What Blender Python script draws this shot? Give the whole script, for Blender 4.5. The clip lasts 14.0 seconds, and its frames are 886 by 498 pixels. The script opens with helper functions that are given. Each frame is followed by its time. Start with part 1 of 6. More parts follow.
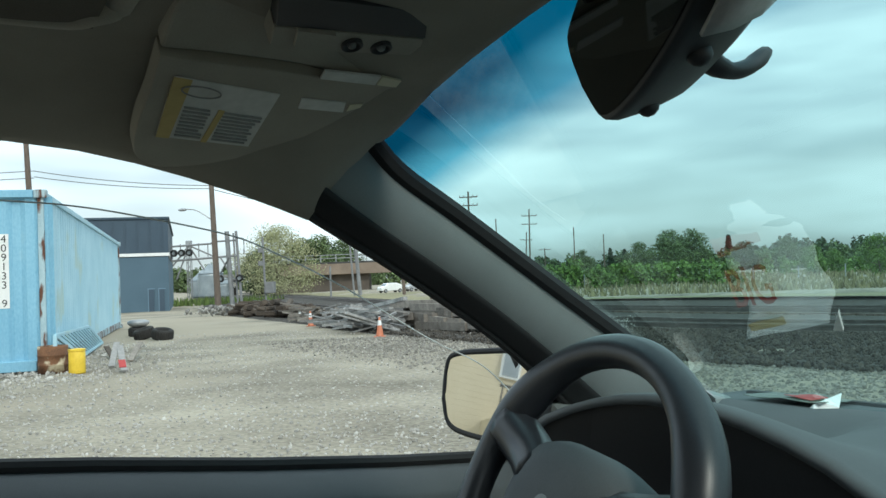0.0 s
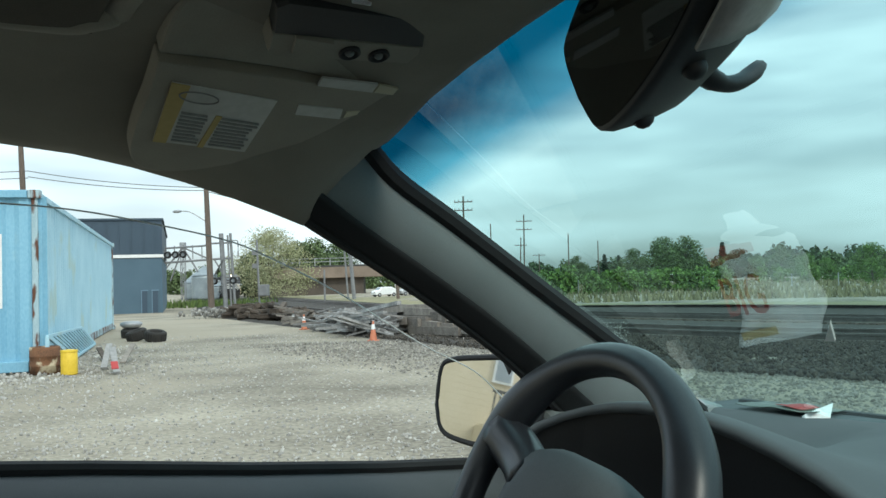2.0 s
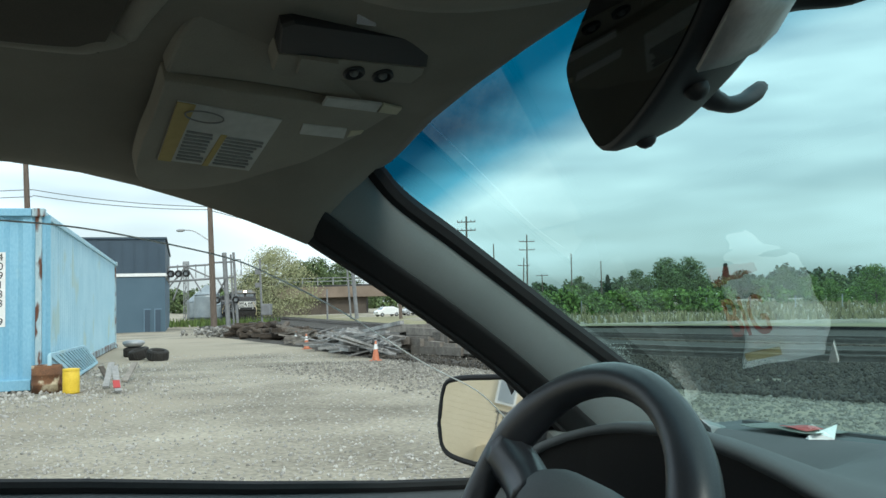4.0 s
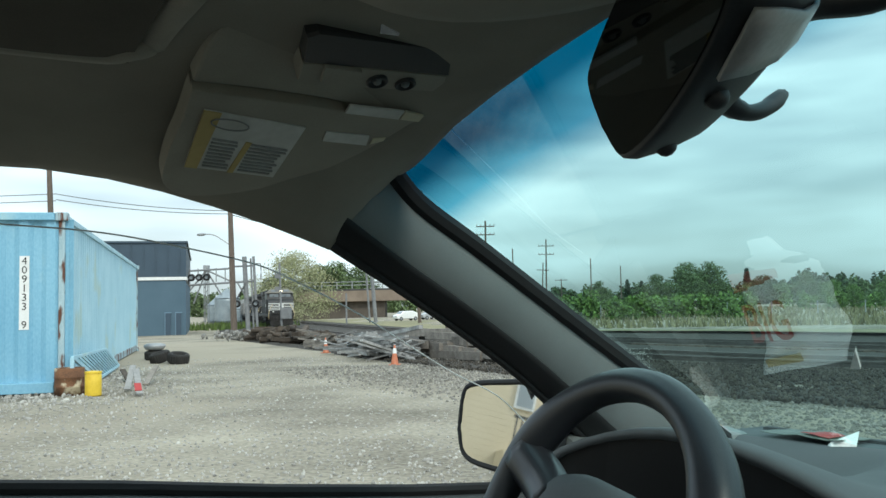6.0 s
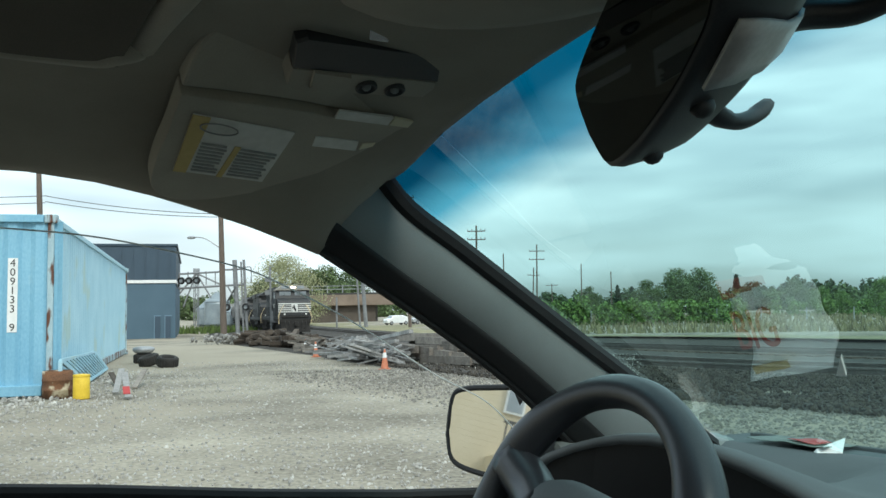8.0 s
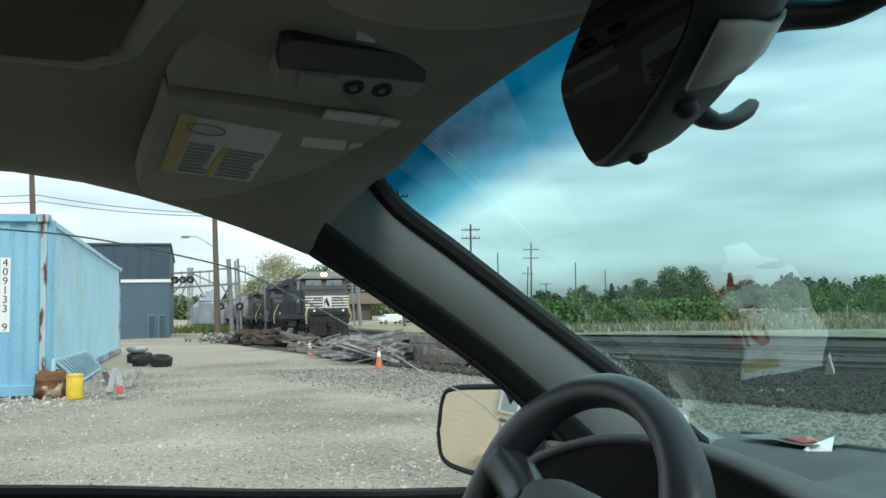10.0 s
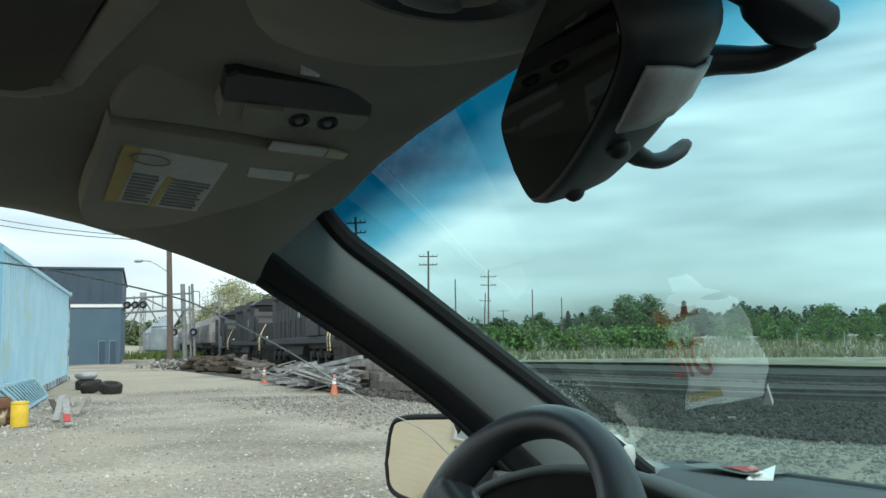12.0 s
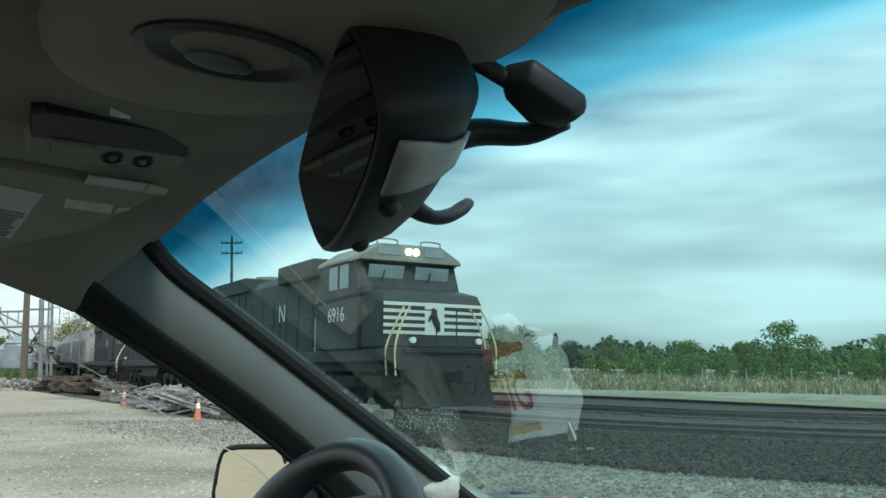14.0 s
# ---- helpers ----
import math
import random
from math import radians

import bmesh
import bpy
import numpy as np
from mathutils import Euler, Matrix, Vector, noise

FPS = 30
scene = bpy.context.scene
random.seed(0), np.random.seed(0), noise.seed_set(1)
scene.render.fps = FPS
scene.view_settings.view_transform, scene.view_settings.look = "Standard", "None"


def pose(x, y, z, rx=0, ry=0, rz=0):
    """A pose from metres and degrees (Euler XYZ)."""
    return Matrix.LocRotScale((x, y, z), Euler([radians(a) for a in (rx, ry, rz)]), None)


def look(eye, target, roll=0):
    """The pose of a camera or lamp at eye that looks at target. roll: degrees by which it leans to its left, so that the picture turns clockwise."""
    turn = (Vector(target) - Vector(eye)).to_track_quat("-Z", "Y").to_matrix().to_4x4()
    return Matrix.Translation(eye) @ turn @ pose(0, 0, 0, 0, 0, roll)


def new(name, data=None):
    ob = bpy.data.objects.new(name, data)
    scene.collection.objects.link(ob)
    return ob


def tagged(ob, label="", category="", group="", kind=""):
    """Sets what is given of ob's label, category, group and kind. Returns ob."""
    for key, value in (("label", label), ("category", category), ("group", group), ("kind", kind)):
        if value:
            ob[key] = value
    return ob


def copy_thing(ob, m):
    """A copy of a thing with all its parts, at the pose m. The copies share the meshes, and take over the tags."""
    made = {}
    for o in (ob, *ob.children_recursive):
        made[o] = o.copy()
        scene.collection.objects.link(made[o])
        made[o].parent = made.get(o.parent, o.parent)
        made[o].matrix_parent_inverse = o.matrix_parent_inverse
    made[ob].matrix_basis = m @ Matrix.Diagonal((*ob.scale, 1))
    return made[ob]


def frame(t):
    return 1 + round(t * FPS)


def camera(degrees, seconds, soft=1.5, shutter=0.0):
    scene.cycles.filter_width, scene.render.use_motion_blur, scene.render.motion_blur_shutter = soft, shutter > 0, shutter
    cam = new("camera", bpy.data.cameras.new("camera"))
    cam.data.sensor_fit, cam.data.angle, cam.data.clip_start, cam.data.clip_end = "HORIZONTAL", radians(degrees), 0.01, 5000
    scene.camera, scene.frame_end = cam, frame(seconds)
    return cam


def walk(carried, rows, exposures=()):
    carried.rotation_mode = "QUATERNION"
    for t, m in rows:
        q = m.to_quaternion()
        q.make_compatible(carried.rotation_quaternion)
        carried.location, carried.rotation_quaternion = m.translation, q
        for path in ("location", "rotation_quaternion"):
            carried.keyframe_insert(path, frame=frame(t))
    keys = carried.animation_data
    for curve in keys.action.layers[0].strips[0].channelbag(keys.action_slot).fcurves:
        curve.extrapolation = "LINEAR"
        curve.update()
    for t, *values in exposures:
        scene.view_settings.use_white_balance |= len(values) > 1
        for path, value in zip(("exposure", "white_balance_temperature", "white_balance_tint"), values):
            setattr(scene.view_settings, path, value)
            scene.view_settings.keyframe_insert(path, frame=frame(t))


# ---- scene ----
cam = camera(54.0, 14.0)
PATH = [
    (0, (0.11, 0.062, 1.099), (-0.154, 2.043, 1.167), -2.3),
    (0.5, (0.112, 0.06, 1.101), (-0.156, 2.041, 1.17), -2.2),
    (1, (0.111, 0.061, 1.101), (-0.154, 2.042, 1.168), -1.8),
    (1.5, (0.111, 0.058, 1.102), (-0.148, 2.04, 1.179), -1.5),
    (2, (0.11, 0.058, 1.102), (-0.141, 2.041, 1.18), -1.7),
    (2.5, (0.11, 0.057, 1.101), (-0.136, 2.04, 1.195), -1.4),
    (3, (0.111, 0.057, 1.1), (-0.135, 2.039, 1.212), -1.3),
    (5.5, (0.109, 0.049, 1.102), (-0.181, 2.024, 1.231), -1.5),
    (6, (0.109, 0.046, 1.102), (-0.19, 2.019, 1.237), -1.3),
    (6.5, (0.109, 0.044, 1.103), (-0.192, 2.015, 1.252), -1.6),
    (7, (0.111, 0.044, 1.104), (-0.187, 2.016, 1.252), -1.3),
    (7.5, (0.112, 0.044, 1.104), (-0.173, 2.018, 1.254), -1.1),
    (8, (0.112, 0.044, 1.103), (-0.166, 2.02, 1.248), -1.0),
    (10.5, (0.122, 0.044, 1.105), (-0.134, 2.023, 1.247), -1.2),
    (11, (0.125, 0.039, 1.108), (-0.101, 2.018, 1.281), -0.9),
    (11.5, (0.128, 0.037, 1.108), (-0.071, 2.018, 1.301), -1.1),
    (12, (0.134, 0.037, 1.109), (-0.033, 2.02, 1.31), -0.9),
    (12.5, (0.138, 0.037, 1.111), (0.009, 2.021, 1.326), -0.7),
    (13, (0.145, 0.038, 1.11), (0.06, 2.025, 1.328), -0.3),
    (13.5, (0.176, 0.013, 1.115), (0.194, 1.999, 1.348), -0.9),
    (14, (0.212, -0.018, 1.12), (0.322, 1.962, 1.381), 0.6),
]
walk(cam, [(t, look(e, a, r)) for t, e, a, r in PATH], [(0, 0.0, 6250, 2), (14, 0.0, 6250, 2)])

# ---- light ----
world = bpy.data.worlds.new("sky")
scene.world = world
world.use_nodes = True
nt = world.node_tree
nt.nodes.clear()
w_out = nt.nodes.new("ShaderNodeOutputWorld")
w_bg = nt.nodes.new("ShaderNodeBackground")
w_sky = nt.nodes.new("ShaderNodeTexSky")
w_sky.sky_type = "NISHITA"
w_sky.sun_disc = False
SUN_EL, SUN_AZ = 42, 150
w_sky.sun_elevation = radians(SUN_EL)
w_sky.sun_rotation = radians(SUN_AZ)
w_sky.air_density, w_sky.dust_density, w_sky.ozone_density = 1.0, 2.0, 1.2
w_co = nt.nodes.new("ShaderNodeTexCoord")
w_map = nt.nodes.new("ShaderNodeMapping")
w_map.inputs["Scale"].default_value = (1.2, 1.2, 6.5)
w_map.inputs["Rotation"].default_value = (radians(4), radians(-3), 0)
w_n = nt.nodes.new("ShaderNodeTexNoise")
w_n.inputs["Scale"].default_value = 1.6
w_n.inputs["Detail"].default_value = 3.5
w_n.inputs["Roughness"].default_value = 0.5
w_r = nt.nodes.new("ShaderNodeValToRGB")
w_r.color_ramp.elements[0].position, w_r.color_ramp.elements[1].position = 0.36, 0.62
w_r.color_ramp.elements[0].color = (0.22, 0.22, 0.22, 1)
w_r.color_ramp.elements[1].color = (1, 1, 1, 1)
w_mix = nt.nodes.new("ShaderNodeMix")
w_mix.data_type = "RGBA"
w_mix.inputs["B"].default_value = (11.6, 12.9, 13.6, 1)
nt.links.new(w_co.outputs["Generated"], w_map.inputs["Vector"])
nt.links.new(w_map.outputs["Vector"], w_n.inputs["Vector"])
nt.links.new(w_n.outputs["Fac"], w_r.inputs["Fac"])
nt.links.new(w_r.outputs["Color"], w_mix.inputs["Factor"])
nt.links.new(w_sky.outputs["Color"], w_mix.inputs["A"])
nt.links.new(w_mix.outputs["Result"], w_bg.inputs["Color"])
nt.links.new(w_bg.outputs["Background"], w_out.inputs["Surface"])
w_sep = nt.nodes.new("ShaderNodeSeparateXYZ")     # the cloud deck is thinner and brighter overhead
w_up = nt.nodes.new("ShaderNodeMapRange")
w_up.inputs["From Min"].default_value, w_up.inputs["From Max"].default_value = 0.0, 0.50
w_up.inputs["To Min"].default_value, w_up.inputs["To Max"].default_value = 0.082, 0.158
nt.links.new(w_co.outputs["Generated"], w_sep.inputs["Vector"])
nt.links.new(w_sep.outputs["Z"], w_up.inputs["Value"])
nt.links.new(w_up.outputs["Result"], w_bg.inputs["Strength"])
sun_data = bpy.data.lights.new("sun", "SUN")
sun_data.energy, sun_data.angle, sun_data.color = 1.5, radians(10), (1.0, 0.94, 0.84)
sun = new("sun", sun_data)
sun_dir = Vector((math.sin(radians(SUN_AZ)) * math.cos(radians(SUN_EL)), math.cos(radians(SUN_AZ)) * math.cos(radians(SUN_EL)), math.sin(radians(SUN_EL))))
sun.matrix_world = look(tuple(sun_dir * 50), (0, 0, 0))
scene.view_settings.exposure = 0.0

# ---- materials ----
def surf(name, c1, c2, scale=8.0, rough=0.6, bump=0.15, metal=0.0, fine=90.0, stain=None, stain_scale=1.5, stain_at=0.6, island=0.0, spec=0.5, stretch=(1, 1, 1)):
    """A procedural surface: two scales of noise between c1 and c2, an optional stain colour, fine relief."""
    m = bpy.data.materials.new(name)
    m.use_nodes = True
    t = m.node_tree
    b = t.nodes["Principled BSDF"]
    co = t.nodes.new("ShaderNodeTexCoord")
    mp = t.nodes.new("ShaderNodeMapping")
    mp.inputs["Scale"].default_value = stretch
    t.links.new(co.outputs["Object"], mp.inputs["Vector"])
    def noise_node(sc, det):
        n = t.nodes.new("ShaderNodeTexNoise")
        n.inputs["Scale"].default_value, n.inputs["Detail"].default_value = sc, det
        t.links.new(mp.outputs["Vector"], n.inputs["Vector"])
        return n
    n1, n2 = noise_node(scale, 6), noise_node(fine, 3)
    add = t.nodes.new("ShaderNodeMix")
    add.inputs["Factor"].default_value = 0.4
    t.links.new(n1.outputs["Fac"], add.inputs["A"])
    t.links.new(n2.outputs["Fac"], add.inputs["B"])
    ramp = t.nodes.new("ShaderNodeValToRGB")
    ramp.color_ramp.elements[0].position, ramp.color_ramp.elements[1].position = 0.36, 0.64
    ramp.color_ramp.elements[0].color, ramp.color_ramp.elements[1].color = (*c1, 1), (*c2, 1)
    t.links.new(add.outputs["Result"], ramp.inputs["Fac"])
    col = ramp.outputs["Color"]
    if stain:
        n3 = noise_node(stain_scale, 7)
        r3 = t.nodes.new("ShaderNodeValToRGB")
        r3.color_ramp.elements[0].position, r3.color_ramp.elements[1].position = stain_at, stain_at + 0.07
        mx = t.nodes.new("ShaderNodeMix")
        mx.data_type = "RGBA"
        mx.inputs["B"].default_value = (*stain, 1)
        t.links.new(n3.outputs["Fac"], r3.inputs["Fac"])
        t.links.new(r3.outputs["Color"], mx.inputs["Factor"])
        t.links.new(col, mx.inputs["A"])
        col = mx.outputs["Result"]
    if island:
        geo = t.nodes.new("ShaderNodeNewGeometry")
        hsv = t.nodes.new("ShaderNodeHueSaturation")
        mr = t.nodes.new("ShaderNodeMapRange")
        mr.inputs["To Min"].default_value, mr.inputs["To Max"].default_value = 1 - island, 1 + island
        t.links.new(geo.outputs["Random Per Island"], mr.inputs["Value"])
        t.links.new(mr.outputs["Result"], hsv.inputs["Value"])
        t.links.new(col, hsv.inputs["Color"])
        col = hsv.outputs["Color"]
    t.links.new(col, b.inputs["Base Color"])
    b.inputs["Metallic"].default_value = metal
    b.inputs["Specular IOR Level"].default_value = spec
    rr = t.nodes.new("ShaderNodeMapRange")
    rr.inputs["To Min"].default_value, rr.inputs["To Max"].default_value = max(0.02, rough - 0.1), min(1, rough + 0.1)
    t.links.new(n1.outputs["Fac"], rr.inputs["Value"])
    t.links.new(rr.outputs["Result"], b.inputs["Roughness"])
    if bump:
        bp = t.nodes.new("ShaderNodeBump")
        bp.inputs["Strength"].default_value, bp.inputs["Distance"].default_value = bump, 0.6 / max(fine, 1)
        t.links.new(n2.outputs["Fac"], bp.inputs["Height"])
        t.links.new(bp.outputs["Normal"], b.inputs["Normal"])
    return m


def glow(name, color, strength):
    m = bpy.data.materials.new(name)
    m.use_nodes = True
    b = m.node_tree.nodes["Principled BSDF"]
    b.inputs["Base Color"].default_value = (*color, 1)
    b.inputs["Emission Color"].default_value = (*color, 1)
    b.inputs["Emission Strength"].default_value = strength
    return m


def mirror_glass(name, v=0.84, rough=0.02):
    m = bpy.data.materials.new(name)
    m.use_nodes = True
    b = m.node_tree.nodes["Principled BSDF"]
    b.inputs["Base Color"].default_value = (v * 0.98, v, v * 0.99, 1)
    b.inputs["Metallic"].default_value, b.inputs["Roughness"].default_value = 1.0, rough
    return m


def clear_glass(name, tint, ior=1.5, gloss=1.0):
    """Thin pane: tinted see-through with a Fresnel gloss."""
    m = bpy.data.materials.new(name)
    m.use_nodes = True
    t = m.node_tree
    t.nodes.clear()
    out = t.nodes.new("ShaderNodeOutputMaterial")
    tr, gl, mix = t.nodes.new("ShaderNodeBsdfTransparent"), t.nodes.new("ShaderNodeBsdfGlossy"), t.nodes.new("ShaderNodeMixShader")
    fr = t.nodes.new("ShaderNodeFresnel")
    fr.inputs["IOR"].default_value = ior
    tr.inputs["Color"].default_value = (*tint, 1)
    gl.inputs["Roughness"].default_value = 0.0
    gl.inputs["Color"].default_value = (gloss, gloss, gloss, 1)
    t.links.new(fr.outputs["Fac"], mix.inputs["Fac"])
    t.links.new(tr.outputs["BSDF"], mix.inputs[1])
    t.links.new(gl.outputs["BSDF"], mix.inputs[2])
    t.links.new(mix.outputs["Shader"], out.inputs["Surface"])
    return m, t, tr


M = {}
M["lining"] = surf("headliner_cloth", (0.23, 0.215, 0.18), (0.29, 0.27, 0.225), 12, 0.95, 0.25, fine=900)
# headliner cloth darkened: the dimness of the rear ceiling is in this colour
M["shade_cloth_dim"] = surf("shade_cloth_dim", (0.07, 0.062, 0.05), (0.10, 0.09, 0.072), 12, 0.95, 0.2, fine=800)
M["visor"] = surf("visor_vinyl", (0.29, 0.27, 0.225), (0.36, 0.335, 0.28), 14, 0.85, 0.2, fine=700)
M["plastic_grey"] = surf("pillar_plastic", (0.17, 0.19, 0.19), (0.22, 0.24, 0.24), 6, 0.62, 0.12, fine=900)
M["plastic_dark"] = surf("dark_plastic", (0.018, 0.02, 0.022), (0.032, 0.034, 0.038), 8, 0.5, 0.1, fine=700)
M["rubber"] = surf("black_rubber", (0.006, 0.006, 0.007), (0.014, 0.014, 0.015), 10, 0.7, 0.1, fine=400)
M["dash"] = surf("dash_vinyl", (0.060, 0.068, 0.072), (0.085, 0.094, 0.10), 8, 0.7, 0.2, fine=800)
M["wheel_vinyl"] = surf("wheel_vinyl", (0.016, 0.018, 0.022), (0.030, 0.033, 0.038), 10, 0.36, 0.18, fine=900)
M["chrome"] = surf("chrome", (0.6, 0.6, 0.6), (0.75, 0.75, 0.75), 20, 0.15, 0.0, metal=1.0)
M["mirror"] = mirror_glass("mirror_glass")
# low reflectance stands in for the dark cabin seen in the inside mirror
M["mirror_darkened"] = mirror_glass("darkened_mirror_glass", 0.13, 0.03)
M["lens_grey"] = surf("frosted_lens", (0.42, 0.43, 0.42), (0.55, 0.56, 0.55), 30, 0.35, 0.1, fine=200)
M["paper_white"] = surf("white_paper", (0.52, 0.52, 0.49), (0.64, 0.64, 0.61), 20, 0.8, 0.05)
M["label_tint"] = surf("label_cream", (0.55, 0.52, 0.38), (0.62, 0.58, 0.44), 20, 0.8, 0.05)
M["yellow_ink"] = surf("yellow_ink", (0.46, 0.35, 0.13), (0.54, 0.42, 0.17), 20, 0.8, 0.05)
M["ink_grey"] = surf("grey_ink", (0.22, 0.22, 0.21), (0.30, 0.30, 0.29), 20, 0.8, 0.0)
M["ink_red"] = surf("red_ink", (0.33, 0.03, 0.028), (0.42, 0.05, 0.045), 20, 0.6, 0.05)
M["bag"] = surf("white_plastic_film", (0.76, 0.78, 0.78), (0.84, 0.85, 0.85), 25, 0.4, 0.2, fine=60)
M["bag_green"] = surf("grey_green_film", (0.05, 0.065, 0.05), (0.12, 0.14, 0.11), 25, 0.4, 0.2, fine=60)
M["gravel"] = surf("lot_gravel", (0.115, 0.10, 0.073), (0.385, 0.35, 0.272), 0.5, 0.95, 1.0, fine=20, stain=(0.315, 0.277, 0.208), stain_scale=0.12, stain_at=0.5)
M["white_stone"] = surf("pale_limestone", (0.12, 0.112, 0.096), (0.30, 0.284, 0.25), 5, 0.95, 0.6, fine=30, island=0.3)
M["yard_stone"] = surf("pale_yard_stone", (0.27, 0.26, 0.235), (0.43, 0.415, 0.38), 5, 0.95, 0.6, fine=30, island=0.3)
M["ballast"] = surf("dark_ballast", (0.020, 0.017, 0.013), (0.058, 0.050, 0.039), 4, 0.95, 1.0, fine=22)
M["ballast_stone"] = surf("ballast_stone", (0.025, 0.021, 0.017), (0.078, 0.068, 0.054), 9, 0.95, 0.4, fine=60, island=0.6)
M["rust"] = surf("rusty_steel", (0.10, 0.045, 0.022), (0.19, 0.095, 0.05), 7, 0.85, 0.4, metal=0.2, fine=60)
M["rail"] = surf("rail_steel", (0.09, 0.075, 0.065), (0.17, 0.15, 0.135), 5, 0.5, 0.2, metal=0.5, fine=40)
M["tie"] = surf("creosote_timber", (0.035, 0.027, 0.02), (0.10, 0.078, 0.06), 6, 0.95, 0.6, fine=40, island=0.4, stretch=(1, 6, 6))
M["tie_grey"] = surf("weathered_timber", (0.12, 0.105, 0.09), (0.25, 0.225, 0.195), 6, 0.95, 0.6, fine=40, island=0.45)
M["container_blue"] = surf("container_paint", (0.32, 0.53, 0.63), (0.44, 0.64, 0.72), 1.2, 0.6, 0.12, fine=40, stain=(0.40, 0.54, 0.53), stain_scale=0.8, stain_at=0.60)
# side blue made deeper: the end wall's shade is put into its colour
M["container_end_shaded"] = surf("container_shaded_end_paint", (0.17, 0.38, 0.53), (0.27, 0.50, 0.63), 1.0, 0.6, 0.12, fine=40, stain=(0.34, 0.52, 0.58), stain_scale=1.1, stain_at=0.56, stretch=(1, 1, 0.5))
M["container_rust"] = surf("rusted_post_paint", (0.30, 0.42, 0.47), (0.42, 0.54, 0.58), 8, 0.75, 0.3, fine=60, stain=(0.11, 0.045, 0.026), stain_scale=4.0, stain_at=0.485, stretch=(1.6, 1.6, 0.5))
M["drum_paint"] = surf("peeling_drum_paint", (0.09, 0.042, 0.022), (0.20, 0.095, 0.045), 6, 0.85, 0.35, fine=60, stain=(0.52, 0.45, 0.32), stain_scale=5.0, stain_at=0.54)
M["white_paint"] = surf("white_paint", (0.68, 0.69, 0.68), (0.8, 0.8, 0.79), 10, 0.6, 0.1)
M["bluebld"] = surf("slate_blue_cladding", (0.032, 0.058, 0.088), (0.048, 0.078, 0.11), 0.8, 0.6, 0.2, fine=30, stain=(0.035, 0.06, 0.085), stain_scale=0.35, stain_at=0.58)
M["bluebld_low"] = surf("blue_block_wall", (0.06, 0.108, 0.148), (0.082, 0.135, 0.18), 0.8, 0.7, 0.2, fine=20)
M["door_grey"] = surf("grey_door_paint", (0.12, 0.2, 0.27), (0.15, 0.23, 0.3), 3, 0.5, 0.1)
M["pole_wood"] = surf("pole_timber", (0.085, 0.065, 0.052), (0.17, 0.135, 0.11), 3, 0.9, 0.5, fine=40, stretch=(8, 8, 0.6))
M["grey_steel"] = surf("galvanised_steel", (0.26, 0.27, 0.28), (0.40, 0.41, 0.42), 4, 0.5, 0.15, metal=0.5, fine=40)
M["black"] = surf("black_paint", (0.012, 0.012, 0.013), (0.03, 0.03, 0.03), 6, 0.6, 0.1)
M["wire"] = surf("wire_black", (0.05, 0.05, 0.055), (0.08, 0.08, 0.085), 4, 0.6, 0.0)
M["cone"] = surf("faded_orange_plastic", (0.40, 0.115, 0.055), (0.50, 0.18, 0.09), 9, 0.6, 0.2, fine=50, stain=(0.5, 0.2, 0.12), stain_scale=5, stain_at=0.58)
M["yellow"] = surf("yellow_paint", (0.66, 0.44, 0.03), (0.78, 0.55, 0.05), 8, 0.5, 0.15, fine=50, stain=(0.4, 0.25, 0.05), stain_scale=6, stain_at=0.62)
M["tyre"] = surf("tyre_rubber", (0.016, 0.015, 0.014), (0.035, 0.033, 0.03), 8, 0.85, 0.3, fine=50)
M["loco"] = surf("loco_black_paint", (0.018, 0.019, 0.020), (0.034, 0.035, 0.036), 1.2, 0.58, 0.1, fine=25, stain=(0.052, 0.05, 0.046), stain_scale=0.9, stain_at=0.60)
M["loco_under"] = surf("grimy_undergear", (0.010, 0.009, 0.008), (0.026, 0.023, 0.02), 4, 0.85, 0.3, fine=30)
# pale roof colour carries the skylight falling on the locomotive's top
M["loco_roof_lit"] = surf("loco_roof_sky_lit", (0.20, 0.19, 0.165), (0.30, 0.285, 0.25), 2, 0.8, 0.15, fine=25)
M["loco_white"] = surf("loco_white_paint", (0.60, 0.60, 0.57), (0.74, 0.74, 0.70), 3, 0.5, 0.1, fine=30)
M["hand_yellow"] = surf("handrail_cream", (0.60, 0.48, 0.28), (0.7, 0.58, 0.36), 6, 0.55, 0.1)
# pane colour lightened to hold the sky that the glass reflects
M["sky_glass"] = surf("sky_toned_glass", (0.22, 0.25, 0.27), (0.32, 0.35, 0.37), 2, 0.08, 0.0)
M["hopper"] = surf("grey_hopper_paint", (0.20, 0.20, 0.195), (0.34, 0.335, 0.32), 0.8, 0.7, 0.2, fine=25, stain=(0.14, 0.11, 0.09), stain_scale=0.8, stain_at=0.56)
M["freight_black"] = surf("black_tank_paint", (0.03, 0.03, 0.031), (0.06, 0.059, 0.058), 1, 0.55, 0.15, fine=25, stain=(0.1, 0.085, 0.07), stain_scale=0.8, stain_at=0.6)
M["headlight"] = glow("headlight_glow", (1.0, 0.86, 0.62), 9.0)
M["headlight_far"] = glow("ditch_glass", (0.7, 0.7, 0.66), 0.05)
M["bark"] = surf("bark", (0.07, 0.055, 0.045), (0.15, 0.125, 0.10), 5, 0.95, 0.6, fine=40)
def leaf_mat(name, a, b):
    return surf(name, a, b, 0.6, 0.75, 0.0, fine=9, island=0.45)
M["leaf_green"] = leaf_mat("leaf_green", (0.072, 0.110, 0.042), (0.125, 0.172, 0.068))
M["leaf_dark"] = leaf_mat("leaf_dark_green", (0.038, 0.066, 0.028), (0.066, 0.10, 0.042))
